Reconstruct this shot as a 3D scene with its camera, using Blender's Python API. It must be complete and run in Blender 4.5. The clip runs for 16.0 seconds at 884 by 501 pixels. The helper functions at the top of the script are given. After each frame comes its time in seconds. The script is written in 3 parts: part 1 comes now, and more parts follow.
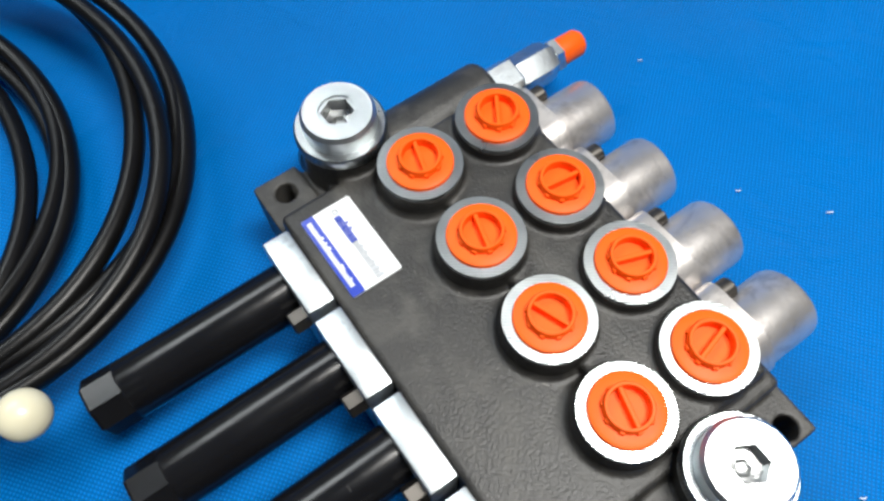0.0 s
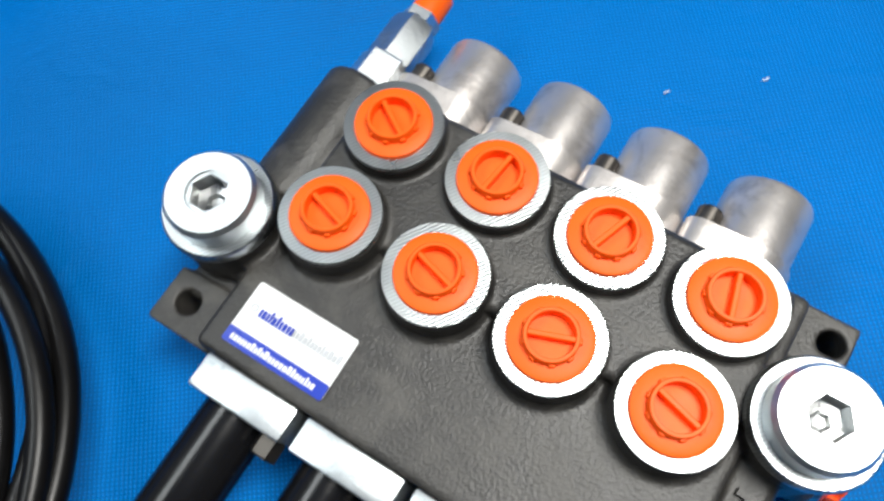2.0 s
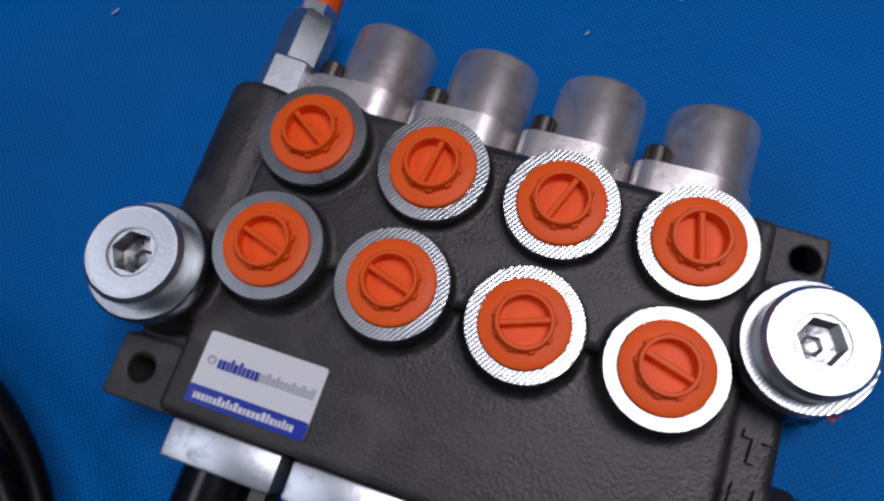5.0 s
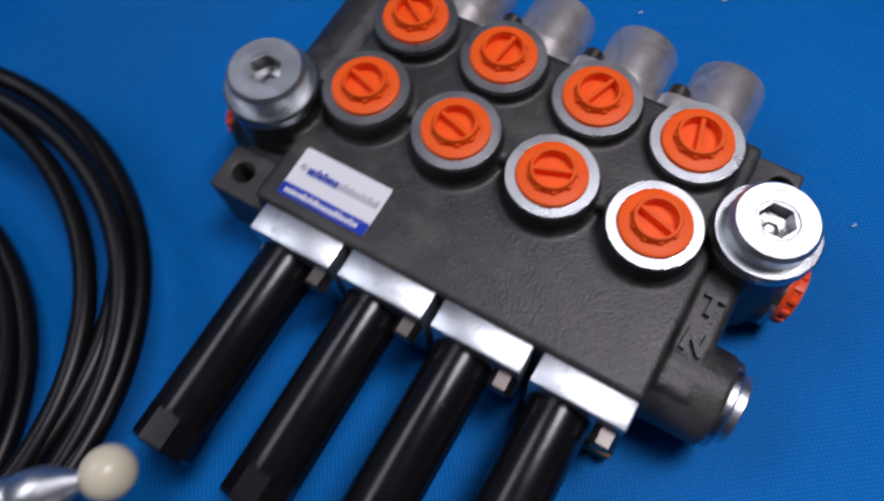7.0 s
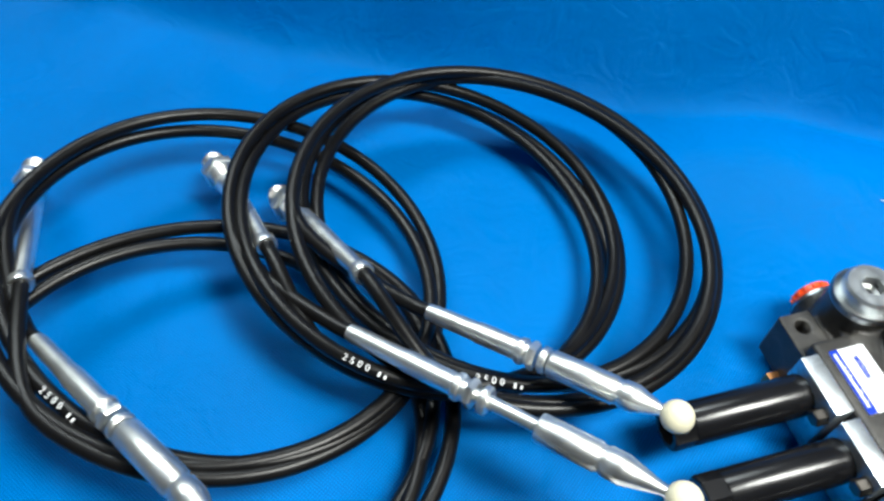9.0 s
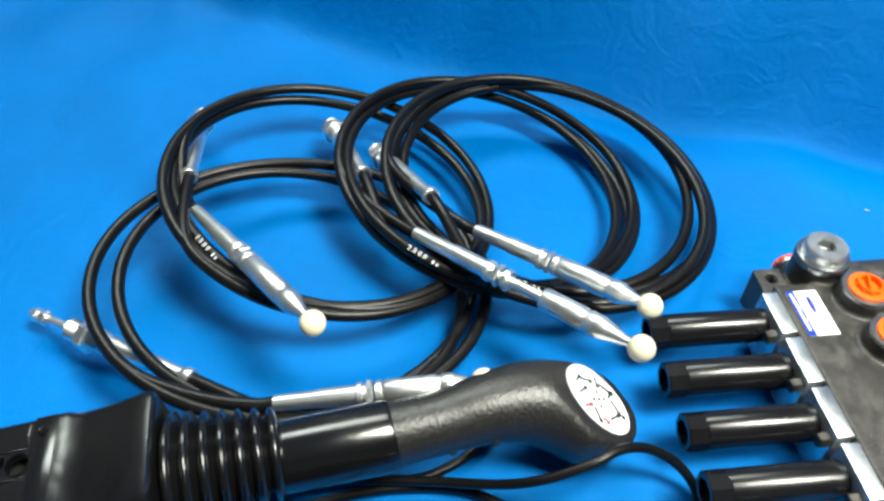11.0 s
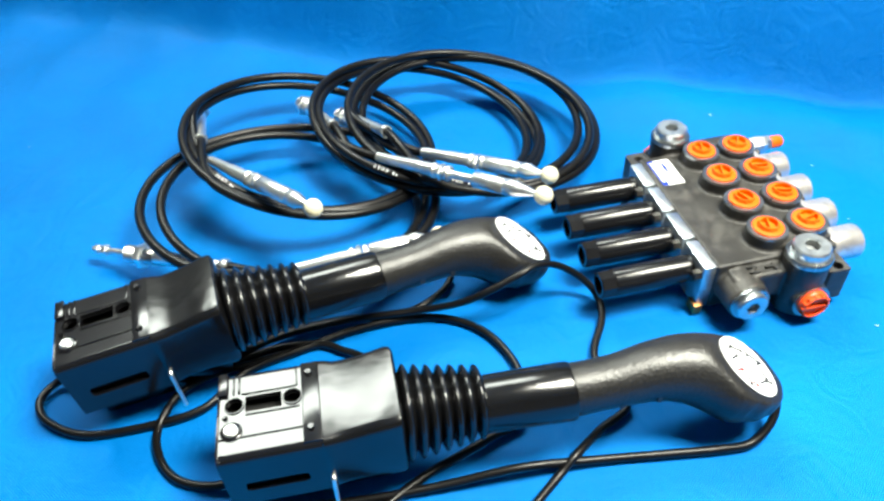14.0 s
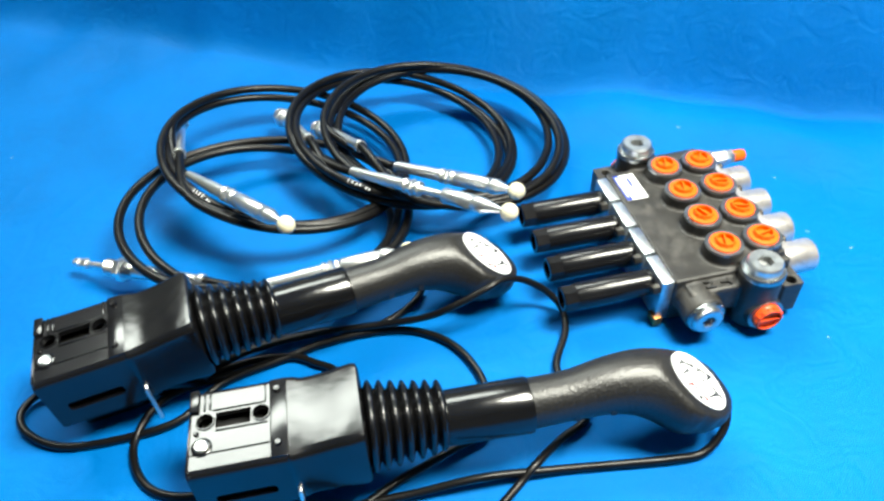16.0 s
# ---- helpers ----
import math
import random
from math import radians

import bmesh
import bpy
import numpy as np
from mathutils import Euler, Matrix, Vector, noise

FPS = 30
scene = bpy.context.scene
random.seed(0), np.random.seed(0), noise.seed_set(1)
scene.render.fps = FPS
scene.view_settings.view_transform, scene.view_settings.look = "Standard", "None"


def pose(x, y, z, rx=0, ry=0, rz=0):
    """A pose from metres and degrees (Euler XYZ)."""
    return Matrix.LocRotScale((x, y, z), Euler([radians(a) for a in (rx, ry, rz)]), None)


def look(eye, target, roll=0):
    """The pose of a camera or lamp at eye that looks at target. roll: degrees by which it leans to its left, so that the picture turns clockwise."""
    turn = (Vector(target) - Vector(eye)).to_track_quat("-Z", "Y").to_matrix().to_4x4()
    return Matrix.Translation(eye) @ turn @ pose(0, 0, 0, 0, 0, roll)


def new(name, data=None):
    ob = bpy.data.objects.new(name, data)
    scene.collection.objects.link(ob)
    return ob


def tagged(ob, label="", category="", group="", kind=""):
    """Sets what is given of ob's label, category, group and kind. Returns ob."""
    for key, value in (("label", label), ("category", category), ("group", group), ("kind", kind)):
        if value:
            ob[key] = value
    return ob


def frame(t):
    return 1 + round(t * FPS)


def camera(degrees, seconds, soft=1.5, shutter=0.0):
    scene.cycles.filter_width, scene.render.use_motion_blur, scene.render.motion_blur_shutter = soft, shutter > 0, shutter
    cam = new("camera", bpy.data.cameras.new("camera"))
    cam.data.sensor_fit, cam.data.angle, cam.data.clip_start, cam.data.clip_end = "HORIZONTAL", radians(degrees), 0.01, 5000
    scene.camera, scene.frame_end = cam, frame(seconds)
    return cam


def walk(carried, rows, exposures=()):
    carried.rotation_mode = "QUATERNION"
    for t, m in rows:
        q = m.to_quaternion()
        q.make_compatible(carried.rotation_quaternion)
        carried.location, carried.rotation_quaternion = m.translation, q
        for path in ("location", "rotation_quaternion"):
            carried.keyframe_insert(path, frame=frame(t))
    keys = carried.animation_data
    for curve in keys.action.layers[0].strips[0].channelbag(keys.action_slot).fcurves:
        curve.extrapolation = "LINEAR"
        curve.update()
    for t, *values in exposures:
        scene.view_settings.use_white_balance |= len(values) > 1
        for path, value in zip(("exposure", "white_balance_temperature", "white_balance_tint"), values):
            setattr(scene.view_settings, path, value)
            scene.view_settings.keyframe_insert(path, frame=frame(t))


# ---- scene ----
cam = camera(62.9, 16.0, soft=2.6, shutter=0.4)
PATH = [
    (0, (0.128, -0.077, 0.287), (-0.613, 0.418, -1.504), -1.8),
    (0.5, (0.136, -0.084, 0.287), (-0.682, 0.443, -1.46), -1.9),
    (1, (0.143, -0.088, 0.277), (-0.64, 0.415, -1.493), -6.2),
    (1.5, (0.104, -0.074, 0.28), (-0.572, 0.452, -1.527), -7.1),
    (2, (0.086, -0.05, 0.261), (-0.383, 0.484, -1.608), -10.2),
    (2.5, (0.083, -0.035, 0.259), (-0.338, 0.467, -1.631), -17.6),
    (3, (0.064, -0.024, 0.249), (-0.284, 0.412, -1.672), -19.2),
    (5.5, (0.085, -0.042, 0.253), (-0.253, 0.462, -1.653), -16.4),
    (6, (0.08, -0.049, 0.254), (-0.212, 0.439, -1.663), -14.0),
    (6.5, (0.091, -0.069, 0.265), (-0.279, 0.489, -1.62), -13.2),
    (7, (0.111, -0.115, 0.283), (-0.34, 0.49, -1.569), -7.1),
    (7.5, (0.119, -0.174, 0.316), (-0.588, 0.42, -1.458), -7.8),
    (8, (0.112, -0.228, 0.341), (-0.784, 0.294, -1.369), -4.2),
    (8.5, (0.105, -0.272, 0.368), (-0.933, 0.163, -1.285), -0.7),
    (9, (0.117, -0.298, 0.391), (-1.034, 0.02, -1.213), 0.7),
    (11.5, (0.323, -0.309, 0.421), (-1.066, -0.183, -1.012), 0.1),
    (12, (0.355, -0.307, 0.415), (-1.017, -0.183, -1.034), 0.1),
    (12.5, (0.4, -0.298, 0.422), (-0.95, -0.197, -1.051), -1.1),
    (13, (0.434, -0.309, 0.434), (-0.965, -0.138, -0.985), -2.6),
    (13.5, (0.49, -0.334, 0.444), (-0.917, -0.119, -0.96), -3.7),
    (14, (0.498, -0.34, 0.458), (-0.956, -0.08, -0.891), -3.6),
    (14.5, (0.497, -0.334, 0.452), (-0.945, -0.072, -0.909), -3.7),
    (15, (0.496, -0.326, 0.456), (-0.943, -0.027, -0.901), -2.9),
    (15.5, (0.511, -0.322, 0.47), (-0.95, -0.022, -0.862), -2.9),
    (16, (0.504, -0.318, 0.486), (-0.93, -0.046, -0.882), -3.3),
]
EXPOSURES = [(0.0, 0.03, 6450, 7), (0.5, 0.28, 6550, 5), (1.5, 0.28, 6550, 5), (2.5, -0.5, 6250, 10), (3.2, -1.12, 5900, 14), (5.5, -1.6, 6000, 25), (6.5, -1.3, 6050, 25), (8.0, -0.38, 6100, 13), (9.0, 0.64, 6350, 3), (11.5, 1.12, 6850, 0), (12.5, 1.55, 6900, 0), (13.5, 1.40, 6900, 0), (14.5, 1.34, 6950, 0), (16.0, 1.20, 6900, 0)]
walk(cam, [(t, look(eye, target, roll)) for t, eye, target, roll in PATH], EXPOSURES)


# ---- light ----
world = bpy.data.worlds.new("room_light")
scene.world = world
world.use_nodes = True
world.node_tree.nodes["Background"].inputs[0].default_value = (0.75, 0.87, 1.0, 1)
world.node_tree.nodes["Background"].inputs[1].default_value = 0.03


def area_lamp(name, eye, target, sx, sy, watts, colour):
    d = bpy.data.lights.new(name, "AREA")
    d.shape, d.size, d.size_y, d.energy, d.color = "RECTANGLE", sx, sy, watts, colour
    ob = new(name, d)
    ob.matrix_world = look(eye, target)
    return ob


area_lamp("pendant_lamp_over_table", (0.36, 0.27, 1.36), (1.15, -0.36, 0), 0.58, 0.42, 36, (1.0, 0.97, 0.93))
area_lamp("ceiling_lamp_beyond_backdrop", (-2.15, -0.75, 3.15), (-2.15, -0.76, 0), 1.1, 2.6, 88, (0.94, 0.98, 1.0))


# ---- materials ----
def mat(name, colour, rough=0.5, metal=0.0, vary=0.15, scale=60.0, bump=0.0, bump_scale=400.0, rough_vary=0.1, coat=0.0, spec=0.5):
    m = bpy.data.materials.new(name)
    m.use_nodes = True
    nt = m.node_tree
    b = nt.nodes["Principled BSDF"]
    b.inputs["Metallic"].default_value = metal
    b.inputs["Coat Weight"].default_value = coat
    b.inputs["Specular IOR Level"].default_value = spec
    tc = nt.nodes.new("ShaderNodeTexCoord")
    big = nt.nodes.new("ShaderNodeTexNoise")
    big.inputs["Scale"].default_value = scale
    big.inputs["Detail"].default_value = 6
    nt.links.new(tc.outputs["Object"], big.inputs["Vector"])
    ramp = nt.nodes.new("ShaderNodeMix")
    ramp.data_type = "RGBA"
    ramp.inputs["A"].default_value = (*[c * (1 - vary) for c in colour], 1)
    ramp.inputs["B"].default_value = (*[min(1, c * (1 + vary)) for c in colour], 1)
    nt.links.new(big.outputs["Fac"], ramp.inputs["Factor"])
    nt.links.new(ramp.outputs["Result"], b.inputs["Base Color"])
    fine = nt.nodes.new("ShaderNodeTexNoise")
    fine.inputs["Scale"].default_value = bump_scale
    fine.inputs["Detail"].default_value = 4
    nt.links.new(tc.outputs["Object"], fine.inputs["Vector"])
    rr = nt.nodes.new("ShaderNodeMapRange")
    rr.inputs["To Min"].default_value = max(0.02, rough - rough_vary)
    rr.inputs["To Max"].default_value = min(1, rough + rough_vary)
    nt.links.new(big.outputs["Fac"], rr.inputs["Value"])
    nt.links.new(rr.outputs["Result"], b.inputs["Roughness"])
    if bump:
        bp = nt.nodes.new("ShaderNodeBump")
        bp.inputs["Strength"].default_value = bump
        bp.inputs["Distance"].default_value = 0.0004
        nt.links.new(fine.outputs["Fac"], bp.inputs["Height"])
        nt.links.new(bp.outputs["Normal"], b.inputs["Normal"])
    return m


def cloth_material():
    m = mat("blue_cloth", (0.0, 0.138, 0.455), 0.50, vary=0.30, scale=6.0, spec=0.08)
    nt = m.node_tree
    b = nt.nodes["Principled BSDF"]
    tc = nt.nodes.new("ShaderNodeTexCoord")
    heights = []
    for turn in (0.35, 0.35 + math.pi / 2):
        mp = nt.nodes.new("ShaderNodeMapping")
        mp.inputs["Rotation"].default_value = (0, 0, turn)
        nt.links.new(tc.outputs["UV"], mp.inputs["Vector"])
        w = nt.nodes.new("ShaderNodeTexWave")
        w.inputs["Scale"].default_value = 190
        w.inputs["Distortion"].default_value = 1.2
        w.inputs["Detail"].default_value = 1
        nt.links.new(mp.outputs["Vector"], w.inputs["Vector"])
        heights.append(w)
    mul = nt.nodes.new("ShaderNodeMath")
    mul.operation = "MULTIPLY"
    nt.links.new(heights[0].outputs["Fac"], mul.inputs[0])
    nt.links.new(heights[1].outputs["Fac"], mul.inputs[1])
    old = b.inputs["Base Color"].links[0].from_socket
    tone = nt.nodes.new("ShaderNodeMapRange")
    tone.inputs["From Max"].default_value = 1.0
    tone.inputs["To Min"].default_value = 0.78
    tone.inputs["To Max"].default_value = 1.52
    nt.links.new(mul.outputs[0], tone.inputs["Value"])
    mix = nt.nodes.new("ShaderNodeVectorMath")
    mix.operation = "SCALE"
    nt.links.new(old, mix.inputs[0])
    nt.links.new(tone.outputs["Result"], mix.inputs["Scale"])
    nt.links.new(mix.outputs["Vector"], b.inputs["Base Color"])
    bp = nt.nodes.new("ShaderNodeBump")
    bp.inputs["Strength"].default_value = 0.5
    bp.inputs["Distance"].default_value = 0.0005
    nt.links.new(mul.outputs[0], bp.inputs["Height"])
    crease = nt.nodes.new("ShaderNodeTexNoise")
    crease.inputs["Scale"].default_value = 26
    crease.inputs["Detail"].default_value = 5
    crease.inputs["Distortion"].default_value = 1.4
    nt.links.new(tc.outputs["UV"], crease.inputs["Vector"])
    soft = nt.nodes.new("ShaderNodeBump")
    soft.inputs["Strength"].default_value = 0.45
    soft.inputs["Distance"].default_value = 0.004
    nt.links.new(crease.outputs["Fac"], soft.inputs["Height"])
    nt.links.new(soft.outputs["Normal"], bp.inputs["Normal"])
    nt.links.new(bp.outputs["Normal"], b.inputs["Normal"])
    return m


def machined(name, colour, rough, lines=400.0, depth=0.3, turn=0.6):
    """Bright metal with tooling lines across it, in relief and tone."""
    m = mat(name, colour, rough, 1.0, 0.10, 90, 0.0, rough_vary=0.08)
    nt = m.node_tree
    b = nt.nodes["Principled BSDF"]
    tc = nt.nodes.new("ShaderNodeTexCoord")
    mp = nt.nodes.new("ShaderNodeMapping")
    mp.inputs["Rotation"].default_value = (0, 0, turn)
    nt.links.new(tc.outputs["Object"], mp.inputs["Vector"])
    w = nt.nodes.new("ShaderNodeTexWave")
    w.inputs["Scale"].default_value = lines
    w.inputs["Distortion"].default_value = 1.0
    w.inputs["Detail"].default_value = 3
    w.inputs["Detail Scale"].default_value = 2
    nt.links.new(mp.outputs["Vector"], w.inputs["Vector"])
    bp = nt.nodes.new("ShaderNodeBump")
    bp.inputs["Strength"].default_value = depth
    bp.inputs["Distance"].default_value = 0.00012
    nt.links.new(w.outputs["Fac"], bp.inputs["Height"])
    nt.links.new(bp.outputs["Normal"], b.inputs["Normal"])
    old = b.inputs["Base Color"].links[0].from_socket
    mix = nt.nodes.new("ShaderNodeMix")
    mix.data_type, mix.blend_type = "RGBA", "MULTIPLY"
    mix.inputs["Factor"].default_value = 0.26
    nt.links.new(old, mix.inputs["A"])
    nt.links.new(w.outputs["Color"], mix.inputs["B"])
    nt.links.new(mix.outputs["Result"], b.inputs["Base Color"])
    return m


def stained(m, colour, scale, low, high, rough=None, amount=1.0):
    """Lays worn patches of another colour over a material, with soft ragged edges."""
    nt = m.node_tree
    b = nt.nodes["Principled BSDF"]
    tc = nt.nodes.new("ShaderNodeTexCoord")
    n = nt.nodes.new("ShaderNodeTexNoise")
    n.inputs["Scale"].default_value = scale
    n.inputs["Detail"].default_value = 9
    n.inputs["Roughness"].default_value = 0.66
    n.inputs["Distortion"].default_value = 0.6
    nt.links.new(tc.outputs["Object"], n.inputs["Vector"])
    mr = nt.nodes.new("ShaderNodeMapRange")
    mr.inputs["From Min"].default_value, mr.inputs["From Max"].default_value = low, high
    mr.inputs["To Max"].default_value = amount
    nt.links.new(n.outputs["Fac"], mr.inputs["Value"])
    for socket, value in (("Base Color", (*colour, 1)), ("Roughness", rough)):
        if value is None:
            continue
        old = b.inputs[socket].links[0].from_socket
        mix = nt.nodes.new("ShaderNodeMix")
        mix.data_type = "RGBA" if socket == "Base Color" else "FLOAT"
        ends = [k for k in mix.inputs if k.name == "A" and k.enabled] + [k for k in mix.inputs if k.name == "B" and k.enabled]
        nt.links.new(mr.outputs["Result"], mix.inputs["Factor"])
        nt.links.new(old, ends[0])
        ends[1].default_value = value
        nt.links.new([k for k in mix.outputs if k.enabled][0], b.inputs[socket])
    return m


CLOTH = cloth_material()
CAST = stained(stained(mat("dark_cast_iron_paint", (0.027, 0.0257, 0.0243), 0.43, 0.0, 0.6, 26, 0.7, 900, 0.16, spec=0.45), (0.072, 0.068, 0.062), 42, 0.47, 0.70, 0.50), (0.18, 0.17, 0.15), 230, 0.66, 0.76, None, 0.7)
ZINC = stained(mat("zinc_plated_steel", (0.66, 0.70, 0.72), 0.38, 1.0, 0.22, 70, 0.15, 700, 0.10), (0.42, 0.45, 0.47), 110, 0.52, 0.66, 0.5)
FACE = machined("milled_steel_face", (0.46, 0.49, 0.50), 0.30, 290, 0.35)
PLUGM = mat("turned_steel", (0.62, 0.65, 0.66), 0.37, 1.0, 0.18, 150, 0.2, 900, 0.10)
# darker than the turned steel: the shade inside the sockets is in the colour
SOCKET_SHADE = mat("shaded_broached_steel", (0.42, 0.43, 0.43), 0.30, 1.0, 0.35, 260, 0.5, 600, 0.10)
ALLOY = stained(stained(mat("grey_alloy_casting", (0.70, 0.66, 0.635), 0.37, 0.80, 0.22, 70, 0.2, 420, 0.10), (0.38, 0.35, 0.335), 62, 0.50, 0.70, 0.44), (0.22, 0.20, 0.185), 190, 0.68, 0.78, 0.5, 0.6)
ORANGE = mat("orange_plastic", (0.97, 0.118, 0.005), 0.48, 0.0, 0.10, 120, 0.15, 900, spec=0.25)
RED = mat("red_orange_plastic", (0.90, 0.085, 0.01), 0.4, 0.0, 0.08, 120)
GLOSS = stained(mat("gloss_black_paint", (0.006, 0.006, 0.007), 0.22, 0.0, 0.2, 40, 0.12, 220, 0.09, spec=0.40), (0.03, 0.03, 0.03), 150, 0.66, 0.74, 0.4, 0.5)
PLASTIC = mat("black_moulded_plastic", (0.005, 0.005, 0.006), 0.17, 0.0, 0.2, 40, 0.06, 250, 0.05, spec=0.6)
RUBBER = mat("black_rubber", (0.004, 0.004, 0.0045), 0.20, 0.0, 0.25, 35, 0.6, 70, 0.08, spec=0.60)
SKIRT = mat("puckered_black_rubber", (0.004, 0.004, 0.0045), 0.21, 0.0, 0.25, 35, 1.0, 30, 0.08, spec=0.62)
SKIRT.node_tree.nodes["Bump"].inputs["Distance"].default_value = 0.0009
GRIP = mat("grained_black_grip", (0.013, 0.0122, 0.0115), 0.37, 0.0, 0.85, 520, 1.0, 430, 0.16)
PVC = mat("black_cable_jacket", (0.004, 0.0038, 0.004), 0.34, 0.0, 0.25, 60, 0.12, 500, 0.07, spec=0.25)
STEEL = mat("bright_plated_steel", (0.88, 0.89, 0.86), 0.38, 1.0, 0.10, 120, 0.1, 600, 0.08)
DARKSTEEL = mat("dark_steel_screw", (0.12, 0.11, 0.10), 0.40, 1.0, 0.2, 120)
BALLM = mat("ivory_plastic", (0.70, 0.65, 0.47), 0.32, 0.0, 0.05, 60)
WHITE = mat("white_sticker", (0.82, 0.83, 0.84), 0.30, 0.0, 0.03, 50)
BLUEP = mat("blue_print", (0.010, 0.040, 0.42), 0.30, 0.0, 0.05, 50)
GREYP = mat("grey_print", (0.50, 0.52, 0.55), 0.35, 0.0, 0.05, 50)
INK = mat("black_print_and_filler", (0.015, 0.015, 0.015), 0.4, 0.0, 0.05, 50)
REDP = mat("red_print", (0.6, 0.02, 0.02), 0.4, 0.0, 0.05, 50)
BRASS = mat("brown_metal", (0.42, 0.20, 0.08), 0.48, 1.0, 0.2, 80)
LINT = mat("white_lint", (0.7, 0.75, 0.8), 0.7)
WALL = mat("plain_wall_paint", (0.14, 0.145, 0.15), 0.8, 0.0, 0.06, 3, 0.2, 80)
FLOORM = mat("grey_floor_paint", (0.18, 0.18, 0.19), 0.6, 0.0, 0.12, 4, 0.2, 60)
CEILM = mat("white_ceiling_paint", (0.62, 0.63, 0.64), 0.8, 0.0, 0.04, 3, 0.2, 80)


# ---- building helpers ----
def mesh_of(name, bm, material, angle=40):
    me = bpy.data.meshes.new(name)
    bmesh.ops.recalc_face_normals(bm, faces=bm.faces)
    bm.to_mesh(me)
    bm.free()
    me.materials.append(material)
    me.shade_smooth()
    me.set_sharp_from_angle(angle=radians(angle))
    return me


def part(name, bm, material, parent, label="", angle=40):
    ob = new(name, mesh_of(name, bm, material, angle))
    ob.parent = parent
    return tagged(ob, label) if label else ob


def thing(name, label, category, group="", m=None):
    ob = new(name)
    ob.empty_display_size = 0.02
    if m is not None:
        ob.matrix_world = m
    return tagged(ob, label, category, group)


def towards(at, way):
    """A matrix whose local z runs along way from the point at."""
    return Matrix.Translation(at) @ Vector(way).normalized().to_track_quat("Z", "Y").to_matrix().to_4x4()


def lathe(bm, profile, m=None, segs=40, turn=0.0):
    """Revolves (radius, height) pairs round local z."""
    m = m or Matrix()
    rings = []
    for r, h in profile:
        if r < 1e-6:
            rings.append([bm.verts.new(m @ Vector((0, 0, h)))])
        else:
            rings.append([bm.verts.new(m @ Vector((r * math.cos(turn + 2 * math.pi * i / segs), r * math.sin(turn + 2 * math.pi * i / segs), h))) for i in range(segs)])
    for a, b in zip(rings, rings[1:]):
        for i in range(segs):
            j = (i + 1) % segs
            if len(a) == 1 and len(b) == 1:
                continue
            if len(a) == 1:
                bm.faces.new((a[0], b[i], b[j]))
            elif len(b) == 1:
                bm.faces.new((a[i], a[j], b[0]))
            else:
                bm.faces.new((a[i], a[j], b[j], b[i]))
    return bm


def box(bm, x0, x1, y0, y1, z0, z1, bevel=0.0, seg=2, m=None):
    made = bmesh.ops.create_cube(bm, size=1)["verts"]
    bmesh.ops.transform(bm, matrix=Matrix.Translation(((x0 + x1) / 2, (y0 + y1) / 2, (z0 + z1) / 2)) @ Matrix.Diagonal((x1 - x0, y1 - y0, z1 - z0, 1)), verts=made)
    if bevel:
        edges = list({e for v in made for e in v.link_edges})
        made = [v for f in bmesh.ops.bevel(bm, geom=edges, offset=bevel, segments=seg, affect="EDGES", profile=0.5)["faces"] for v in f.verts]
        made = list(set(made))
    if m is not None:
        bmesh.ops.transform(bm, matrix=m, verts=made)
    return bm


def plate(bm, outer, holes, depth, m=None):
    """A slab from a 2D outline with through holes, thickness from local z 0 down to -depth."""
    m = m or Matrix()
    loops = [outer, *holes]
    top, bottom = [], []
    for store, z in ((top, 0.0), (bottom, -depth)):
        edges = []
        for loop in loops:
            vs = [bm.verts.new(m @ Vector((x, y, z))) for x, y in loop]
            store.append(vs)
            edges += [bm.edges.new((vs[i], vs[(i + 1) % len(vs)])) for i in range(len(vs))]
        bmesh.ops.triangle_fill(bm, use_beauty=True, use_dissolve=False, edges=edges)
    for a, b in zip(top, bottom):
        for i in range(len(a)):
            j = (i + 1) % len(a)
            bm.faces.new((a[i], a[j], b[j], b[i]))
    return bm


def circle(x, y, r, n=24):
    return [(x + r * math.cos(2 * math.pi * i / n), y + r * math.sin(2 * math.pi * i / n)) for i in range(n)]


def rounded(x0, x1, y0, y1, r, n=5):
    out = []
    for cx, cy, a in ((x1 - r, y1 - r, 0), (x0 + r, y1 - r, 90), (x0 + r, y0 + r, 180), (x1 - r, y0 + r, 270)):
        out += [(cx + r * math.cos(radians(a + 90 * i / n)), cy + r * math.sin(radians(a + 90 * i / n))) for i in range(n + 1)]
    return out


def sweep(bm, pts, radius, segs=12, caps=True):
    """A round tube along points; radius is a number or a list."""
    pts = [Vector(p) for p in pts]
    n = len(pts)
    rad = radius if isinstance(radius, (list, tuple)) else [radius] * n
    ways = [(pts[min(i + 1, n - 1)] - pts[max(i - 1, 0)]).normalized() for i in range(n)]
    side = ways[0].orthogonal().normalized()
    rings = []
    for p, w, r in zip(pts, ways, rad):
        side = (side - w * side.dot(w)).normalized()
        up = w.cross(side)
        rings.append([bm.verts.new(p + r * (math.cos(2 * math.pi * k / segs) * side + math.sin(2 * math.pi * k / segs) * up)) for k in range(segs)])
    for a, b in zip(rings, rings[1:]):
        for k in range(segs):
            bm.faces.new((a[k], a[(k + 1) % segs], b[(k + 1) % segs], b[k]))
    if caps:
        bm.faces.new(rings[0][::-1])
        bm.faces.new(rings[-1])
    return bm


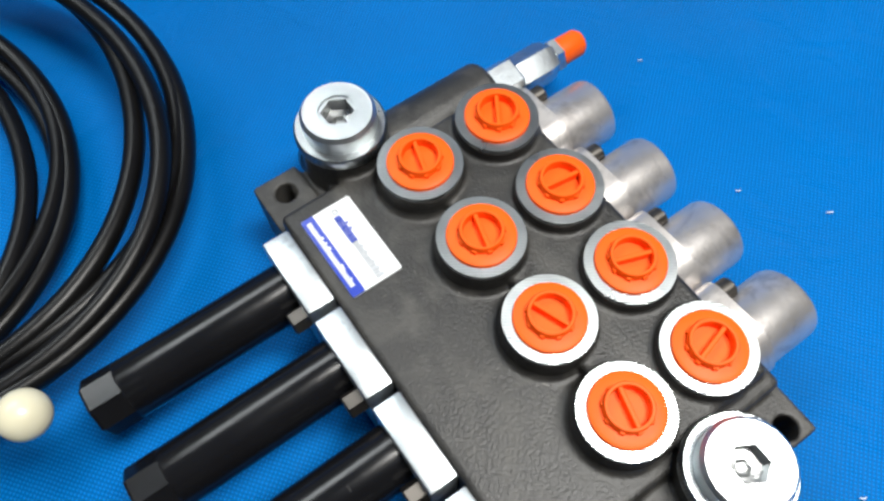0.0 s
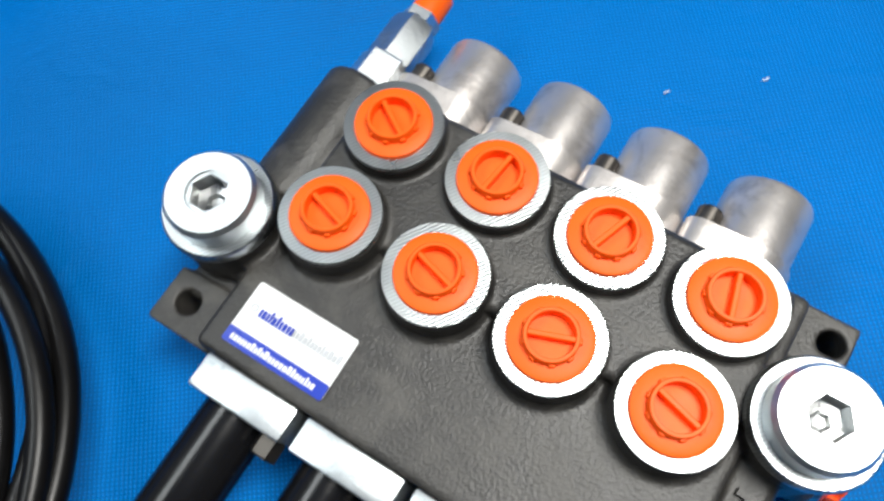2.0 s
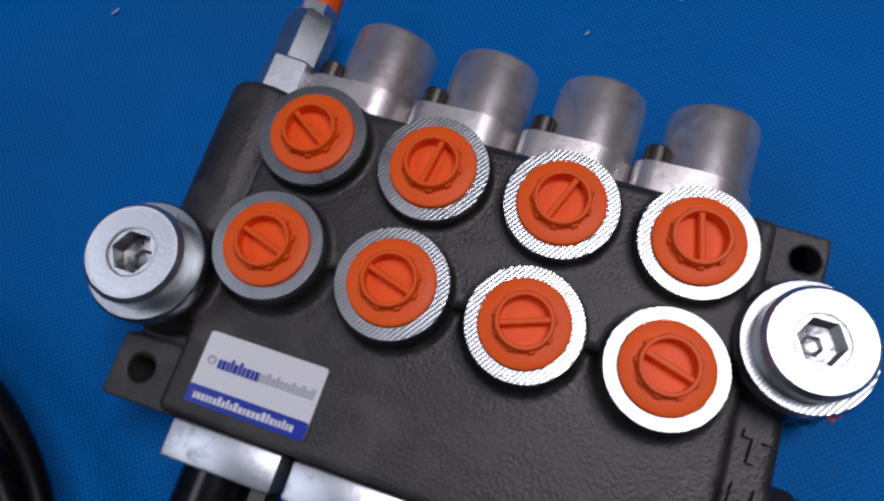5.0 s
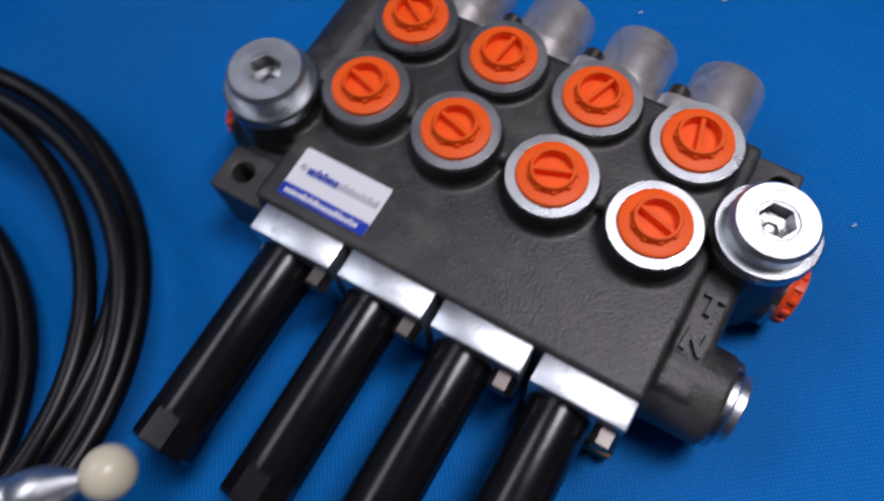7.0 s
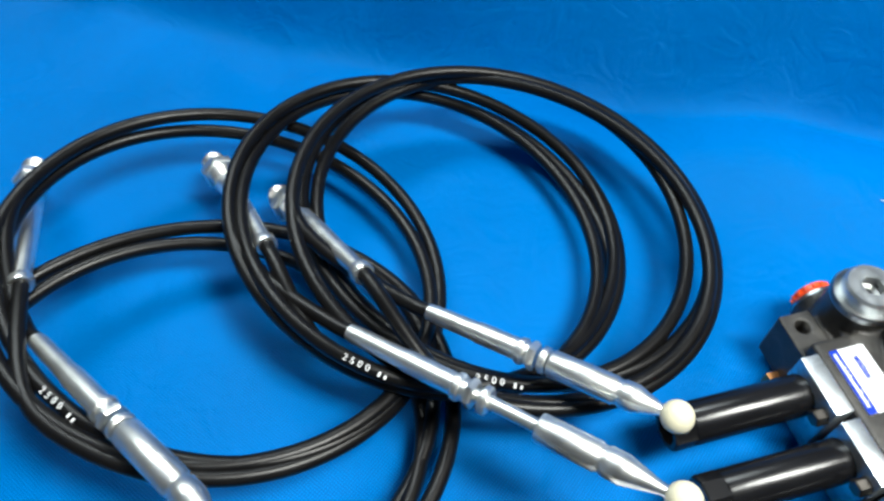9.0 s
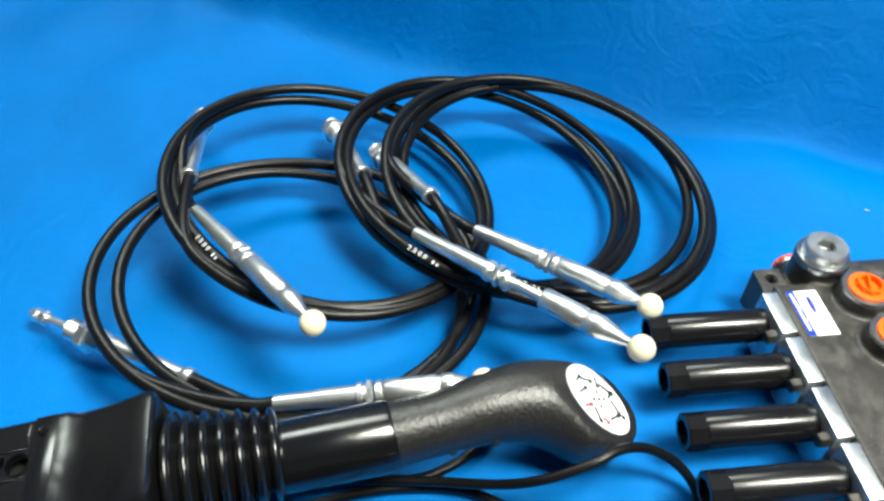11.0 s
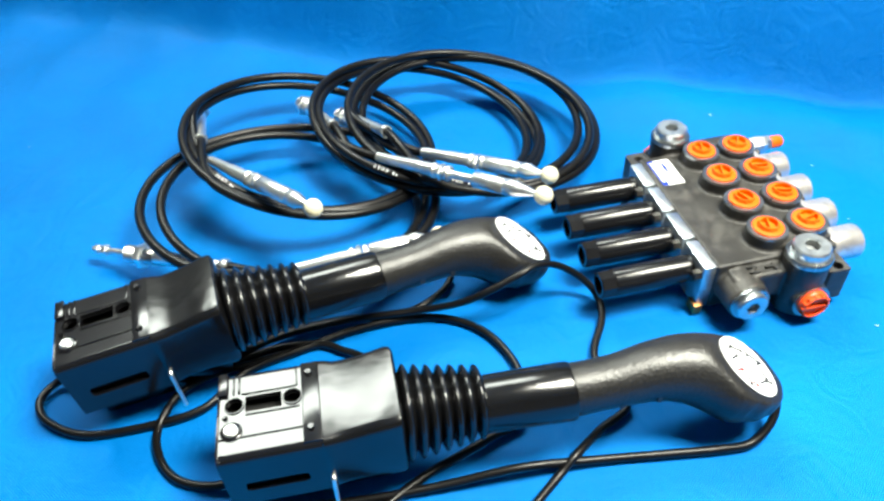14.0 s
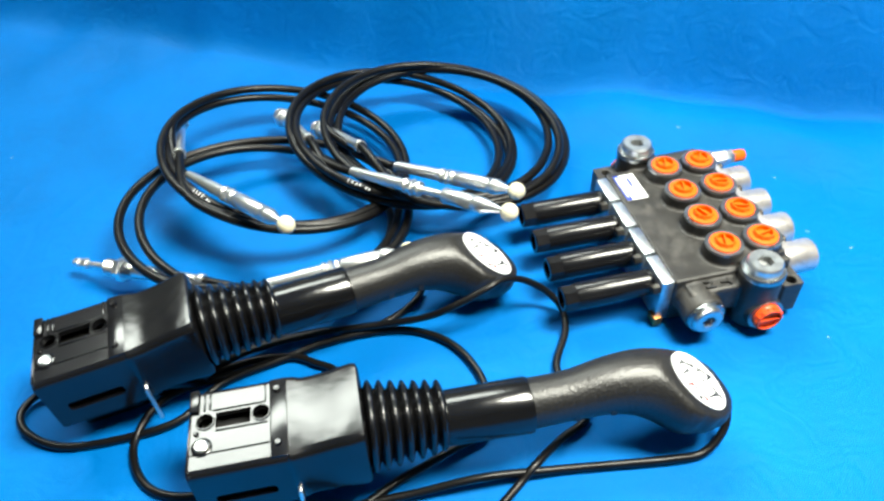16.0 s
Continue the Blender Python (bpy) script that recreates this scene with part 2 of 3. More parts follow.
def glide(pts, per=10):
    """Catmull-Rom points through pts."""
    pts = [Vector(p) for p in pts]
    ext = [2 * pts[0] - pts[1], *pts, 2 * pts[-1] - pts[-2]]
    out = []
    for i in range(1, len(ext) - 2):
        a, b, c, d = ext[i - 1:i + 3]
        for k in range(per):
            t = k / per
            out.append(0.5 * (2 * b + (c - a) * t + (2 * a - 5 * b + 4 * c - d) * t * t + (3 * b - a - 3 * c + d) * t ** 3))
    out.append(pts[-1])
    return out


def letters(name, text, size, depth, m, material, parent, label="", spread=1.25, swell=0.03):
    cu = bpy.data.curves.new(name, "FONT")
    cu.body, cu.size, cu.extrude, cu.align_x, cu.align_y = text, size, depth, "CENTER", "CENTER"
    cu.offset, cu.space_character = size * swell, spread
    tmp = new(name + "_tmp", cu)
    bpy.context.view_layer.update()
    me = bpy.data.meshes.new_from_object(tmp)
    bpy.data.objects.remove(tmp)
    me.transform(m)
    me.materials.clear()
    me.materials.append(material)
    ob = new(name, me)
    ob.parent = parent
    return tagged(ob, label) if label else ob


# ---- the setting ----
def rise(x, y):
    """Height of the draped cloth: flat where things lie, sweeping up behind them, with soft folds."""
    s = -0.85 * x + 0.53 * y
    w = 0.53 * x + 0.85 * y
    curl = noise.noise(Vector((w * 2.2, s * 1.5, 1)))
    u = max(0.0, s - 0.205 - 0.015 * math.sin(3.0 * w + 0.6))
    u = max(0.0, u + min(1.0, u / 0.12) * (0.026 * math.sin(8 * w - 3 * s + 2.2 * curl) + 0.012 * math.sin(19 * w + 5 * s + 3 * curl)))
    z = (3.6 + 2.8 / (1 + math.exp(-9 * (w + 0.30)))) * u * u / (u + 0.06)
    z = 0.30 * (1 - math.exp(-z / 0.30))
    z += 0.018 * math.exp(-((s - 0.165) / 0.045) ** 2) * min(1.0, max(0.0, (w + 0.30) * 4))
    far = min(1.0, max(0.0, (s - 0.10) / 0.25))
    z += far * 0.016 * math.sin(7 * w + 2.5 * s + 1.5 * noise.noise(Vector((x * 3, y * 3, 1))))
    z += far * 0.010 * noise.noise(Vector((x * 7, y * 7, 4)))
    near = min(1.0, max(0.0, (math.hypot((x - 0.06) / 0.20, (y + 0.02) / 0.20) - 0.9) * 2))
    z += 0.0032 * noise.noise(Vector((x * 9, y * 9, 9))) * near - 0.0017
    free = min(1.0, max(0.0, (s + 0.02) * 6)) * near
    z += free * 0.013 * (noise.noise(Vector((x * 8 + 3, y * 11, 2))) - 0.25)
    return z


def draped_cloth():
    n = 250
    verts, faces = [], []
    for j in range(n + 1):
        for i in range(n + 1):
            a, b = i / n * 2 - 1, j / n * 2 - 1
            x = 0.0 + 0.55 * a + 1.1 * a ** 3
            y = -0.1 + 0.55 * b + 1.1 * b ** 3
            verts.append((x, y, rise(x, y)))
    for j in range(n):
        for i in range(n):
            k = j * (n + 1) + i
            faces.append((k, k + 1, k + n + 2, k + n + 1))
    me = bpy.data.meshes.new("ground_cloth")
    me.from_pydata(verts, [], faces)
    me.materials.append(CLOTH)
    uv = me.uv_layers.new(name="weave")
    for lp in me.loops:
        x, y, z = verts[lp.vertex_index]
        uv.data[lp.index].uv = (0.53 * x + 0.85 * y, 0.53 * y - 0.85 * x + 0.8 * z)
    me.shade_smooth()
    ob = new("ground_cloth", me)
    so = ob.modifiers.new("thickness", "SOLIDIFY")
    so.thickness, so.offset = 0.0012, -1
    return tagged(ob, "bright blue woven cloth draped as a sweeping backdrop", "cloth", kind="structure")


draped_cloth()
for nm, b in (("floor", (-3.6, 3.6, -3.6, 3.6, -0.12, -0.02)), ("ceiling", (-3.6, 3.6, -3.6, 3.6, 3.2, 3.3)), ("wall_west", (-3.7, -3.6, -3.6, 3.6, -0.12, 3.3)),
              ("wall_east", (3.6, 3.7, -3.6, 3.6, -0.12, 3.3)), ("wall_south", (-3.6, 3.6, -3.7, -3.6, -0.12, 3.3)), ("wall_north", (-3.6, 3.6, 3.6, 3.7, -0.12, 3.3))):
    tagged(part(nm, box(bmesh.new(), *b), {"floor": FLOORM, "ceiling": CEILM}.get(nm, WALL), None), "plain painted " + nm.split("_")[0], nm.split("_")[0], kind="structure")


# ---- the hydraulic valve ----
PITCH = 0.038
BACK = 0.0358
SPOOL = [0.003 + 0.0375 * i for i in range(4)]
X, Y, Z = Vector((1, 0, 0)), Vector((0, 1, 0)), Vector((0, 0, 1))


def valve_body(valve):
    bm = bmesh.new()
    # main block with its raised port land
    box(bm, -0.018, 0.1365, -0.053, 0.053, 0.003, 0.0492, 0.002)
    box(bm, -0.016, 0.131, 0.0, 0.050, 0.03, 0.0545, 0.002)
    for i in range(4):
        for y in (0.0, BACK):
            lathe(bm, [(0, 0.02), (0.0195, 0.02), (0.0190, 0.0485), (0.0168, 0.051), (0.0164, 0.0596), (0, 0.0596)], Matrix.Translation((i * PITCH, y, 0)))
        if i == 3:
            break
        # rounded pockets between the rear caps
        lathe(bm, [(0, 0.040), (0.011, 0.040), (0.011, 0.0500), (0, 0.0500)], Matrix.Translation((i * PITCH + 0.018, 0.0405, 0)), 24)
    # towers of the two big end plugs
    for x, y, h in ((-0.0328, -0.0148, 0.0562), (0.1475, 0.0170, 0.0545)):
        lathe(bm, [(0, 0.004), (0.0178, 0.004), (0.0175, h), (0, h)], Matrix.Translation((x, y, 0)))
    box(bm, -0.036, -0.010, -0.030, 0.004, 0.006, 0.044, 0.002)
    box(bm, -0.0385, -0.012, -0.041, -0.010, 0.006, 0.0375, 0.002)
    box(bm, 0.125, 0.152, 0.000, 0.036, 0.006, 0.044, 0.002)
    box(bm, 0.128, 0.153, 0.015, 0.045, 0.006, 0.0375, 0.002)
    # side ports below the towers
    lathe(bm, [(0, 0), (0.0160, 0), (0.0160, 0.032), (0, 0.032)], towards((0.132, 0.0195, 0.0195), X), 32)
    lathe(bm, [(0, 0), (0.0160, 0), (0.0160, 0.032), (0, 0.032)], towards((-0.022, -0.0135, 0.0195), -X), 32)
    # relief valve bore along the far end
    lathe(bm, [(0, 0), (0.0148, 0), (0.0148, 0.050), (0.0135, 0.052), (0, 0.052)], towards((-0.0285, 0.002, 0.0335), Y), 32)
    box(bm, -0.0425, -0.012, 0.004, 0.050, 0.006, 0.034, 0.002)
    # end block that carries the cast letters
    box(bm, 0.130, 0.1505, -0.045, 0.004, 0.018, 0.0455, 0.003)
    lathe(bm, [(0, 0), (0.0178, 0), (0.0172, 0.029), (0.0164, 0.030), (0, 0.030)], towards((0.130, -0.0345, 0.0285), X), 32)
    # two mounting ears with through holes
    for x0, x1, y0, y1, hx, hy in ((-0.0418, -0.012, -0.0545, -0.0345, -0.0325, -0.0440), (0.128, 0.1550, 0.0380, 0.0565, 0.1485, 0.0478)):
        plate(bm, rounded(x0, x1, y0, y1, 0.0012), [circle(hx, hy, 0.0044)], 0.033, Matrix.Translation((0, 0, 0.0385)))
    body = part("body", bm, CAST, valve, "dark grey painted cast iron valve body")
    re = body.modifiers.new("cast", "REMESH")
    re.mode, re.voxel_size, re.use_smooth_shade = "VOXEL", 0.0008, True
    sm = body.modifiers.new("soften", "SMOOTH")
    sm.factor, sm.iterations = 0.5, 5
    return body


def port(valve, x, y, turn):
    face = part("port_face", plate(bmesh.new(), circle(0, 0, 0.0161, 48), [circle(0, 0, 0.0120, 48)], 0.003, Matrix.Translation((x, y, 0.0612))), FACE, valve, "milled bright steel port face")
    bm = lathe(bmesh.new(), [(0, 0.0622), (0.0068, 0.0622), (0.0068, 0.0630), (0.0114, 0.0630), (0.0124, 0.0626), (0.0127, 0.0617), (0.0127, 0.0610), (0, 0.0610)], Matrix.Translation((x, y, 0)), 48)
    cap = part("port_plug", bm, ORANGE, face, "orange plastic push-in plug")
    m = Matrix.Translation((x, y, 0)) @ pose(0, 0, 0, 0, 0, turn)
    bm = lathe(bmesh.new(), [(0.0067, 0.0622), (0.0067, 0.0660), (0.0069, 0.0664), (0.0077, 0.0664), (0.0080, 0.0660), (0.0081, 0.0624)], m, 40)
    box(bm, -0.0069, 0.0069, -0.0008, 0.0008, 0.0622, 0.0657, 0.0003, 1, m)
    for k in range(9):
        a = 2 * math.pi * k / 9
        box(bm, 0.0074, 0.0087, -0.0010, 0.0010, 0.0620, 0.0646, 0.0003, 1, m @ pose(0, 0, 0, 0, 0, math.degrees(a)))
    part("port_plug_grip", bm, ORANGE, face)


def hex_plug(valve, x, y, base, m=None, r=0.0146, rim=0.0182, h=0.0066):
    """A round plug with a hexagon socket, its rim washer below."""
    m = m or Matrix.Translation((x, y, base))
    ring = part("plug_washer", lathe(bmesh.new(), [(r - 0.001, 0.0), (rim, 0.0), (rim, 0.0035), (rim - 0.0008, 0.0046), (r - 0.001, 0.0046)], m, 56), FACE, valve)
    top = 0.0046 + h
    prof = [(r, 0.0040), (r, top - 0.0015), (r - 0.0013, top)]
    x = r - 0.0018
    while x > 0.0072:
        prof += [(x, top), (x - 0.00045, top - 0.00007)]
        x -= 0.0009
    prof += [(0.0074, top), (0.0070, top - 0.0007)]
    bm = lathe(bmesh.new(), prof, m, 56)
    plate(bm, circle(0, 0, 0.0071, 36), [circle(0, 0, 0.0064, 6)], 0.0006, m @ Matrix.Translation((0, 0, top - 0.0006)))
    plug = part("end_plug", bm, PLUGM, valve, "turned bright steel plug with a hexagon socket", 30)
    # broached socket walls, their shade painted in with the darker steel
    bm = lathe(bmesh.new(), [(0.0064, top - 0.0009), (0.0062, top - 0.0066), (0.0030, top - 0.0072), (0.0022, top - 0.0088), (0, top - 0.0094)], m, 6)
    part("hex_socket", bm, SOCKET_SHADE, plug, "broached hexagon socket, its steel darkened for the shade inside", 20)
    return plug


def spool_cap(valve, x):
    bm = lathe(bmesh.new(), [(0, 0.0), (0.0149, 0.0), (0.0149, 0.0352), (0.0144, 0.0366), (0.0134, 0.0370), (0.0130, 0.0366), (0, 0.0362)], towards((x, 0.0525, 0.0270), Y), 40)
    cap = part("spool_cap", bm, ALLOY, valve, "grey die-cast alloy spool cap")
    out = []
    for cx, cz, r, a0, a1 in ((0.0, 0.0, 0.0162, -60, 84), (-0.0160, 0.0085, 0.0062, 88, 260)):
        out += [(cx + r * math.cos(radians(a0 + (a1 - a0) * i / 10)), cz + r * math.sin(radians(a0 + (a1 - a0) * i / 10))) for i in range(11)]
    out.append((-0.004, -0.0148))
    part("cap_flange", plate(bmesh.new(), out, [], 0.0125, Matrix.Translation((x, 0.0527, 0.0266)) @ pose(0, 0, 0, 90, 0, 0)), ALLOY, cap)
    bm = lathe(bmesh.new(), [(0, 0), (0.0042, 0), (0.0042, 0.0065), (0.0036, 0.0072), (0.002, 0.0072), (0.002, 0.004), (0, 0.004)], towards((x - 0.0160, 0.0650, 0.0352), Y), 20)
    part("cap_screw", bm, DARKSTEEL, cap, "dark socket head screw")


def spool_tube(valve, x):
    bracket = part("bracket", box(bmesh.new(), x - 0.0140, x + 0.0200, -0.0642, -0.0532, 0.005, 0.0500, 0.0009), ZINC, valve, "zinc plated steel bracket plate")
    m = towards((x - 0.0008, -0.0642, 0.0322), -Y)
    bm = lathe(bmesh.new(), [(0.0078, 0), (0.0116, 0), (0.0116, 0.0665), (0.0113, 0.0672)], m, 40)
    lathe(bm, [(0.0110, 0.0660), (0.0117, 0.0670), (0.0117, 0.0785), (0.0110, 0.0795), (0.0082, 0.0795), (0.0078, 0.0600), (0, 0.0600)], m, 8, radians(22.5))
    part("spool_tube", bm, GLOSS, valve, "gloss black round tube with a faceted open end", 25)
    bm = lathe(bmesh.new(), [(0, 0), (0.0046, 0), (0.0046, 0.006), (0.0040, 0.0066), (0, 0.0066)], towards((x + 0.0155, -0.0642, 0.0400), -Y), 6)
    part("bracket_bolt", bm, DARKSTEEL, bracket, "dark hexagon bolt head", 20)
    part("bracket_bolt", lathe(bmesh.new(), [(0, 0), (0.0046, 0), (0.0046, 0.006), (0.0040, 0.0066), (0, 0.0066)], towards((x - 0.0105, -0.0642, 0.0120), -Y), 6), DARKSTEEL, bracket, "", 20)


def relief_valve(valve):
    at = Vector((-0.0268, 0.054, 0.0345))
    a = part("relief_valve", lathe(bmesh.new(), [(0, 0), (0.0108, 0), (0.0108, 0.0125), (0.0100, 0.0135), (0, 0.0135)], towards(at, Y), 6, 0.2), ZINC, valve, "zinc plated hexagon relief valve", 20)
    part("relief_stem", lathe(bmesh.new(), [(0, 0), (0.0094, 0), (0.0094, 0.016), (0.0084, 0.0195), (0.0060, 0.0215), (0, 0.0215)], towards(at + Y * 0.0135, Y), 6, 0.55), ZINC, a, "", 20)
    part("relief_nut", lathe(bmesh.new(), [(0, 0), (0.0078, 0), (0.0078, 0.004), (0, 0.004)], towards(at + Y * 0.0335, Y), 6, 0.1), ZINC, a, "", 20)
    part("relief_cap", lathe(bmesh.new(), [(0.0062, 0), (0.0064, 0.001), (0.0062, 0.0125), (0.0050, 0.0143), (0, 0.0146)], towards(at + Y * 0.0365, Y), 28), ORANGE, a, "orange plastic cap")


def side_cap(valve, at, way):
    m = towards(at, way)
    face = part("side_port_face", plate(bmesh.new(), circle(0, 0, 0.0156, 40), [circle(0, 0, 0.0108, 40)], 0.002, m @ Matrix.Translation((0, 0, 0.0016))), FACE, valve)
    bm = lathe(bmesh.new(), [(0.0125, 0.0016), (0.0127, 0.0030), (0.0118, 0.0045), (0.0112, 0.0050), (0.0108, 0.0080), (0.0098, 0.0080), (0.0096, 0.0050), (0, 0.0050)], m, 40)
    box(bm, -0.0098, 0.0098, -0.0009, 0.0009, 0.0045, 0.0078, 0.0003, 1, m)
    for k in range(14):
        box(bm, 0.0104, 0.0122, -0.0010, 0.0010, 0.0040, 0.0074, 0.0003, 1, m @ pose(0, 0, 0, 0, 0, 360 * k / 14))
    part("side_port_plug", bm, RED, face, "bright red-orange ribbed plastic plug")


def sticker(valve):
    z = 0.0499
    lab = part("label", plate(bmesh.new(), rounded(-0.0103, 0.0270, -0.0480, -0.0270, 0.0010), [], 0.0008, Matrix.Translation((0, 0, z))), WHITE, valve, "white and blue glossy maker's label")
    part("label_band", plate(bmesh.new(), rounded(-0.0103, 0.0270, -0.0480, -0.0428, 0.0008), [], 0.0002, Matrix.Translation((0, 0, z + 0.0003))), BLUEP, lab)
    rng = random.Random(4)
    for x0, x1, y0, y1, material in ((-0.0045, 0.0075, -0.0368, -0.0332, BLUEP), (0.0080, 0.0245, -0.0366, -0.0336, GREYP), (-0.0080, 0.0225, -0.0466, -0.0441, WHITE)):
        x = x0
        while x < x1:
            w = rng.uniform(0.0007, 0.0013)
            tall = rng.choice((0.72, 0.72, 1.0))
            part("print_bar", box(bmesh.new(), x, x + w, y0, y0 + (y1 - y0) * tall, z + 0.0003, z + 0.0006), material, lab)
            x += w + 0.00035
    part("print_mark", lathe(bmesh.new(), [(0.0008, 0.0003), (0.0013, 0.0003), (0.0013, 0.0006), (0.0008, 0.0006)], Matrix.Translation((-0.0068, -0.0350, z)), 20), GREYP, lab)


valve = thing("hydraulic_valve", "dark cast iron hydraulic valve with orange port plugs on blue cloth", "hydraulic valve")
valve_body(valve)
TURNS = {(0, 0): -17, (1, 0): -16, (2, 0): 20, (3, 0): -16, (0, 1): -33, (1, 1): 82, (2, 1): 70, (3, 1): -77}
for i in range(4):
    port(valve, i * PITCH, 0.0, TURNS[i, 0])
    port(valve, i * PITCH, BACK, TURNS[i, 1])
for x, y, z in ((-0.0328, -0.0148, 0.0563), (0.1475, 0.0170, 0.0546)):
    hex_plug(valve, x, y, z, h=0.0082)
hex_plug(valve, 0, 0, 0, towards((0.1598, -0.0345, 0.0285), X) @ Matrix.Diagonal((0.88, 0.88, 0.65, 1)))
for x in SPOOL:
    spool_cap(valve, x)
    spool_tube(valve, x)
relief_valve(valve)
side_cap(valve, (0.1640, 0.0195, 0.0195), X)
side_cap(valve, (-0.0540, -0.0135, 0.0195), -X)
sticker(valve)
for ch, y in (("T", -0.0115), ("N", -0.0260)):
    letters("cast_letter", ch, 0.0108, 0.0013, Matrix.Translation((0.1430, y, 0.0464)) @ pose(0, 0, 0, 0, 0, -4), CAST, valve, "", 1.0, 0.05)
for x0, x1, y0 in ((0.1265, 0.1385, -0.0668), (-0.0225, -0.0150, -0.0620)):
    part("bracket_foot", box(bmesh.new(), x0, x1, y0, y0 + 0.008, 0.0005, 0.0100, 0.0012), BRASS, valve, "brown metal foot below the bracket")


# ---- push-pull cables ----
def oval(p, th):
    cx, cy, cz, r1, r2, ph, a, b = p
    u, v = r1 * math.cos(th), r2 * math.sin(th)
    x, y = u * math.cos(ph) - v * math.sin(ph), u * math.sin(ph) + v * math.cos(ph)
    return Vector((cx + x, cy + y, max(0.006, cz + a * x + b * y)))


def bearing_point(p, ang):
    """The point of the oval p that lies at the bearing ang from its middle."""
    off = ang - p[5]
    return oval(p, math.atan2(math.sin(off) / p[4], math.cos(off) / p[3]))


def bearing(p, q):
    return math.atan2(q[1] - p[1], q[0] - p[0])


CABLE_R = 0.0044


def coil(ovals, tail, tail_way, end, end_way):
    """The line of a coiled cable: from the tail of its rod, clockwise through each oval in turn, to its end ferrule."""
    pts = [Vector(tail) + Vector(tail_way) * 0.03 * k for k in (0, 1)]
    a0 = bearing(ovals[0], pts[-1]) - 0.45
    a1 = bearing(ovals[-1], Vector(end) - Vector(end_way) * 0.03) + 0.35
    total = (a0 - a1) % (2 * math.pi) + 2 * math.pi * (len(ovals) - 1)
    steps = int(total / 0.16)
    for k in range(steps + 1):
        d = total * k / steps
        f = min(d / (2 * math.pi), len(ovals) - 1)
        i = min(int(f), len(ovals) - 2)
        w = min(1, max(0, (f - i - 0.45) / 0.5))
        w = w * w * (3 - 2 * w)
        pts.append(bearing_point(ovals[i], a0 - d).lerp(bearing_point(ovals[i + 1], a0 - d), w))
    pts += [Vector(end) - Vector(end_way) * 0.02, Vector(end)]
    fine = glide(pts, 4)
    for _ in range(14):
        fine = [fine[0], fine[1]] + [(fine[j - 1] + 2 * fine[j] + fine[j + 1]) / 4 for j in range(2, len(fine) - 2)] + [fine[-2], fine[-1]]
    return fine


def rod_end(cable, tail, ball, drawn):
    """The plated rod with its ivory ball: tube, lock nuts, sleeve, cone and stem. drawn: the rod is pulled out, so that its inner bar shows."""
    tail, ball = Vector(tail), Vector(ball)
    way = (ball - tail).normalized()
    n = (ball - tail).length
    m = towards(tail, way)
    a = n * (0.42 if drawn else 0.46)
    part("rod_tube", lathe(bmesh.new(), [(0, 0), (0.0046, 0), (0.0050, 0.004), (0.0054, a * 0.45), (0.0060, a * 0.5), (0.0060, a), (0, a)], m, 28), STEEL, cable, "bright plated steel rod tube")
    for k, r in ((0.90, 0.0074), (1.00, 0.0080), (1.10, 0.0074)):
        part("lock_nut", lathe(bmesh.new(), [(0, -0.0022), (r - 0.001, -0.0022), (r, -0.0012), (r, 0.0012), (r - 0.001, 0.0022), (0, 0.0022)], m @ Matrix.Translation((0, 0, a * k)), 6 if k == 1.0 else 24, k * 7), STEEL, cable, "", 20)
    s0 = n * (0.62 if drawn else 0.53)
    if drawn:
        part("inner_bar", lathe(bmesh.new(), [(0, 0), (0.0036, 0), (0.0036, s0 - a + 0.004), (0, s0 - a + 0.004)], m @ Matrix.Translation((0, 0, a)), 20), STEEL, cable)
    s1 = n * 0.80
    part("sleeve", lathe(bmesh.new(), [(0, s0), (0.0068, s0), (0.0074, s0 + 0.001), (0.0074, s1 - 0.003), (0.0066, s1 - 0.002), (0.0066, s1), (0.0074, s1 + 0.001), (0.0073, n * 0.855), (0.0062, n * 0.875), (0.0028, n * 0.945), (0.0024, n - 0.004), (0, n - 0.004)], m, 32), STEEL, cable, "bright plated steel sleeve with a tapered end")
    bm = bmesh.new()
    bmesh.ops.create_uvsphere(bm, u_segments=32, v_segments=18, radius=0.0081, matrix=Matrix.Translation(ball))
    part("ball", bm, BALLM, cable, "ivory plastic ball")


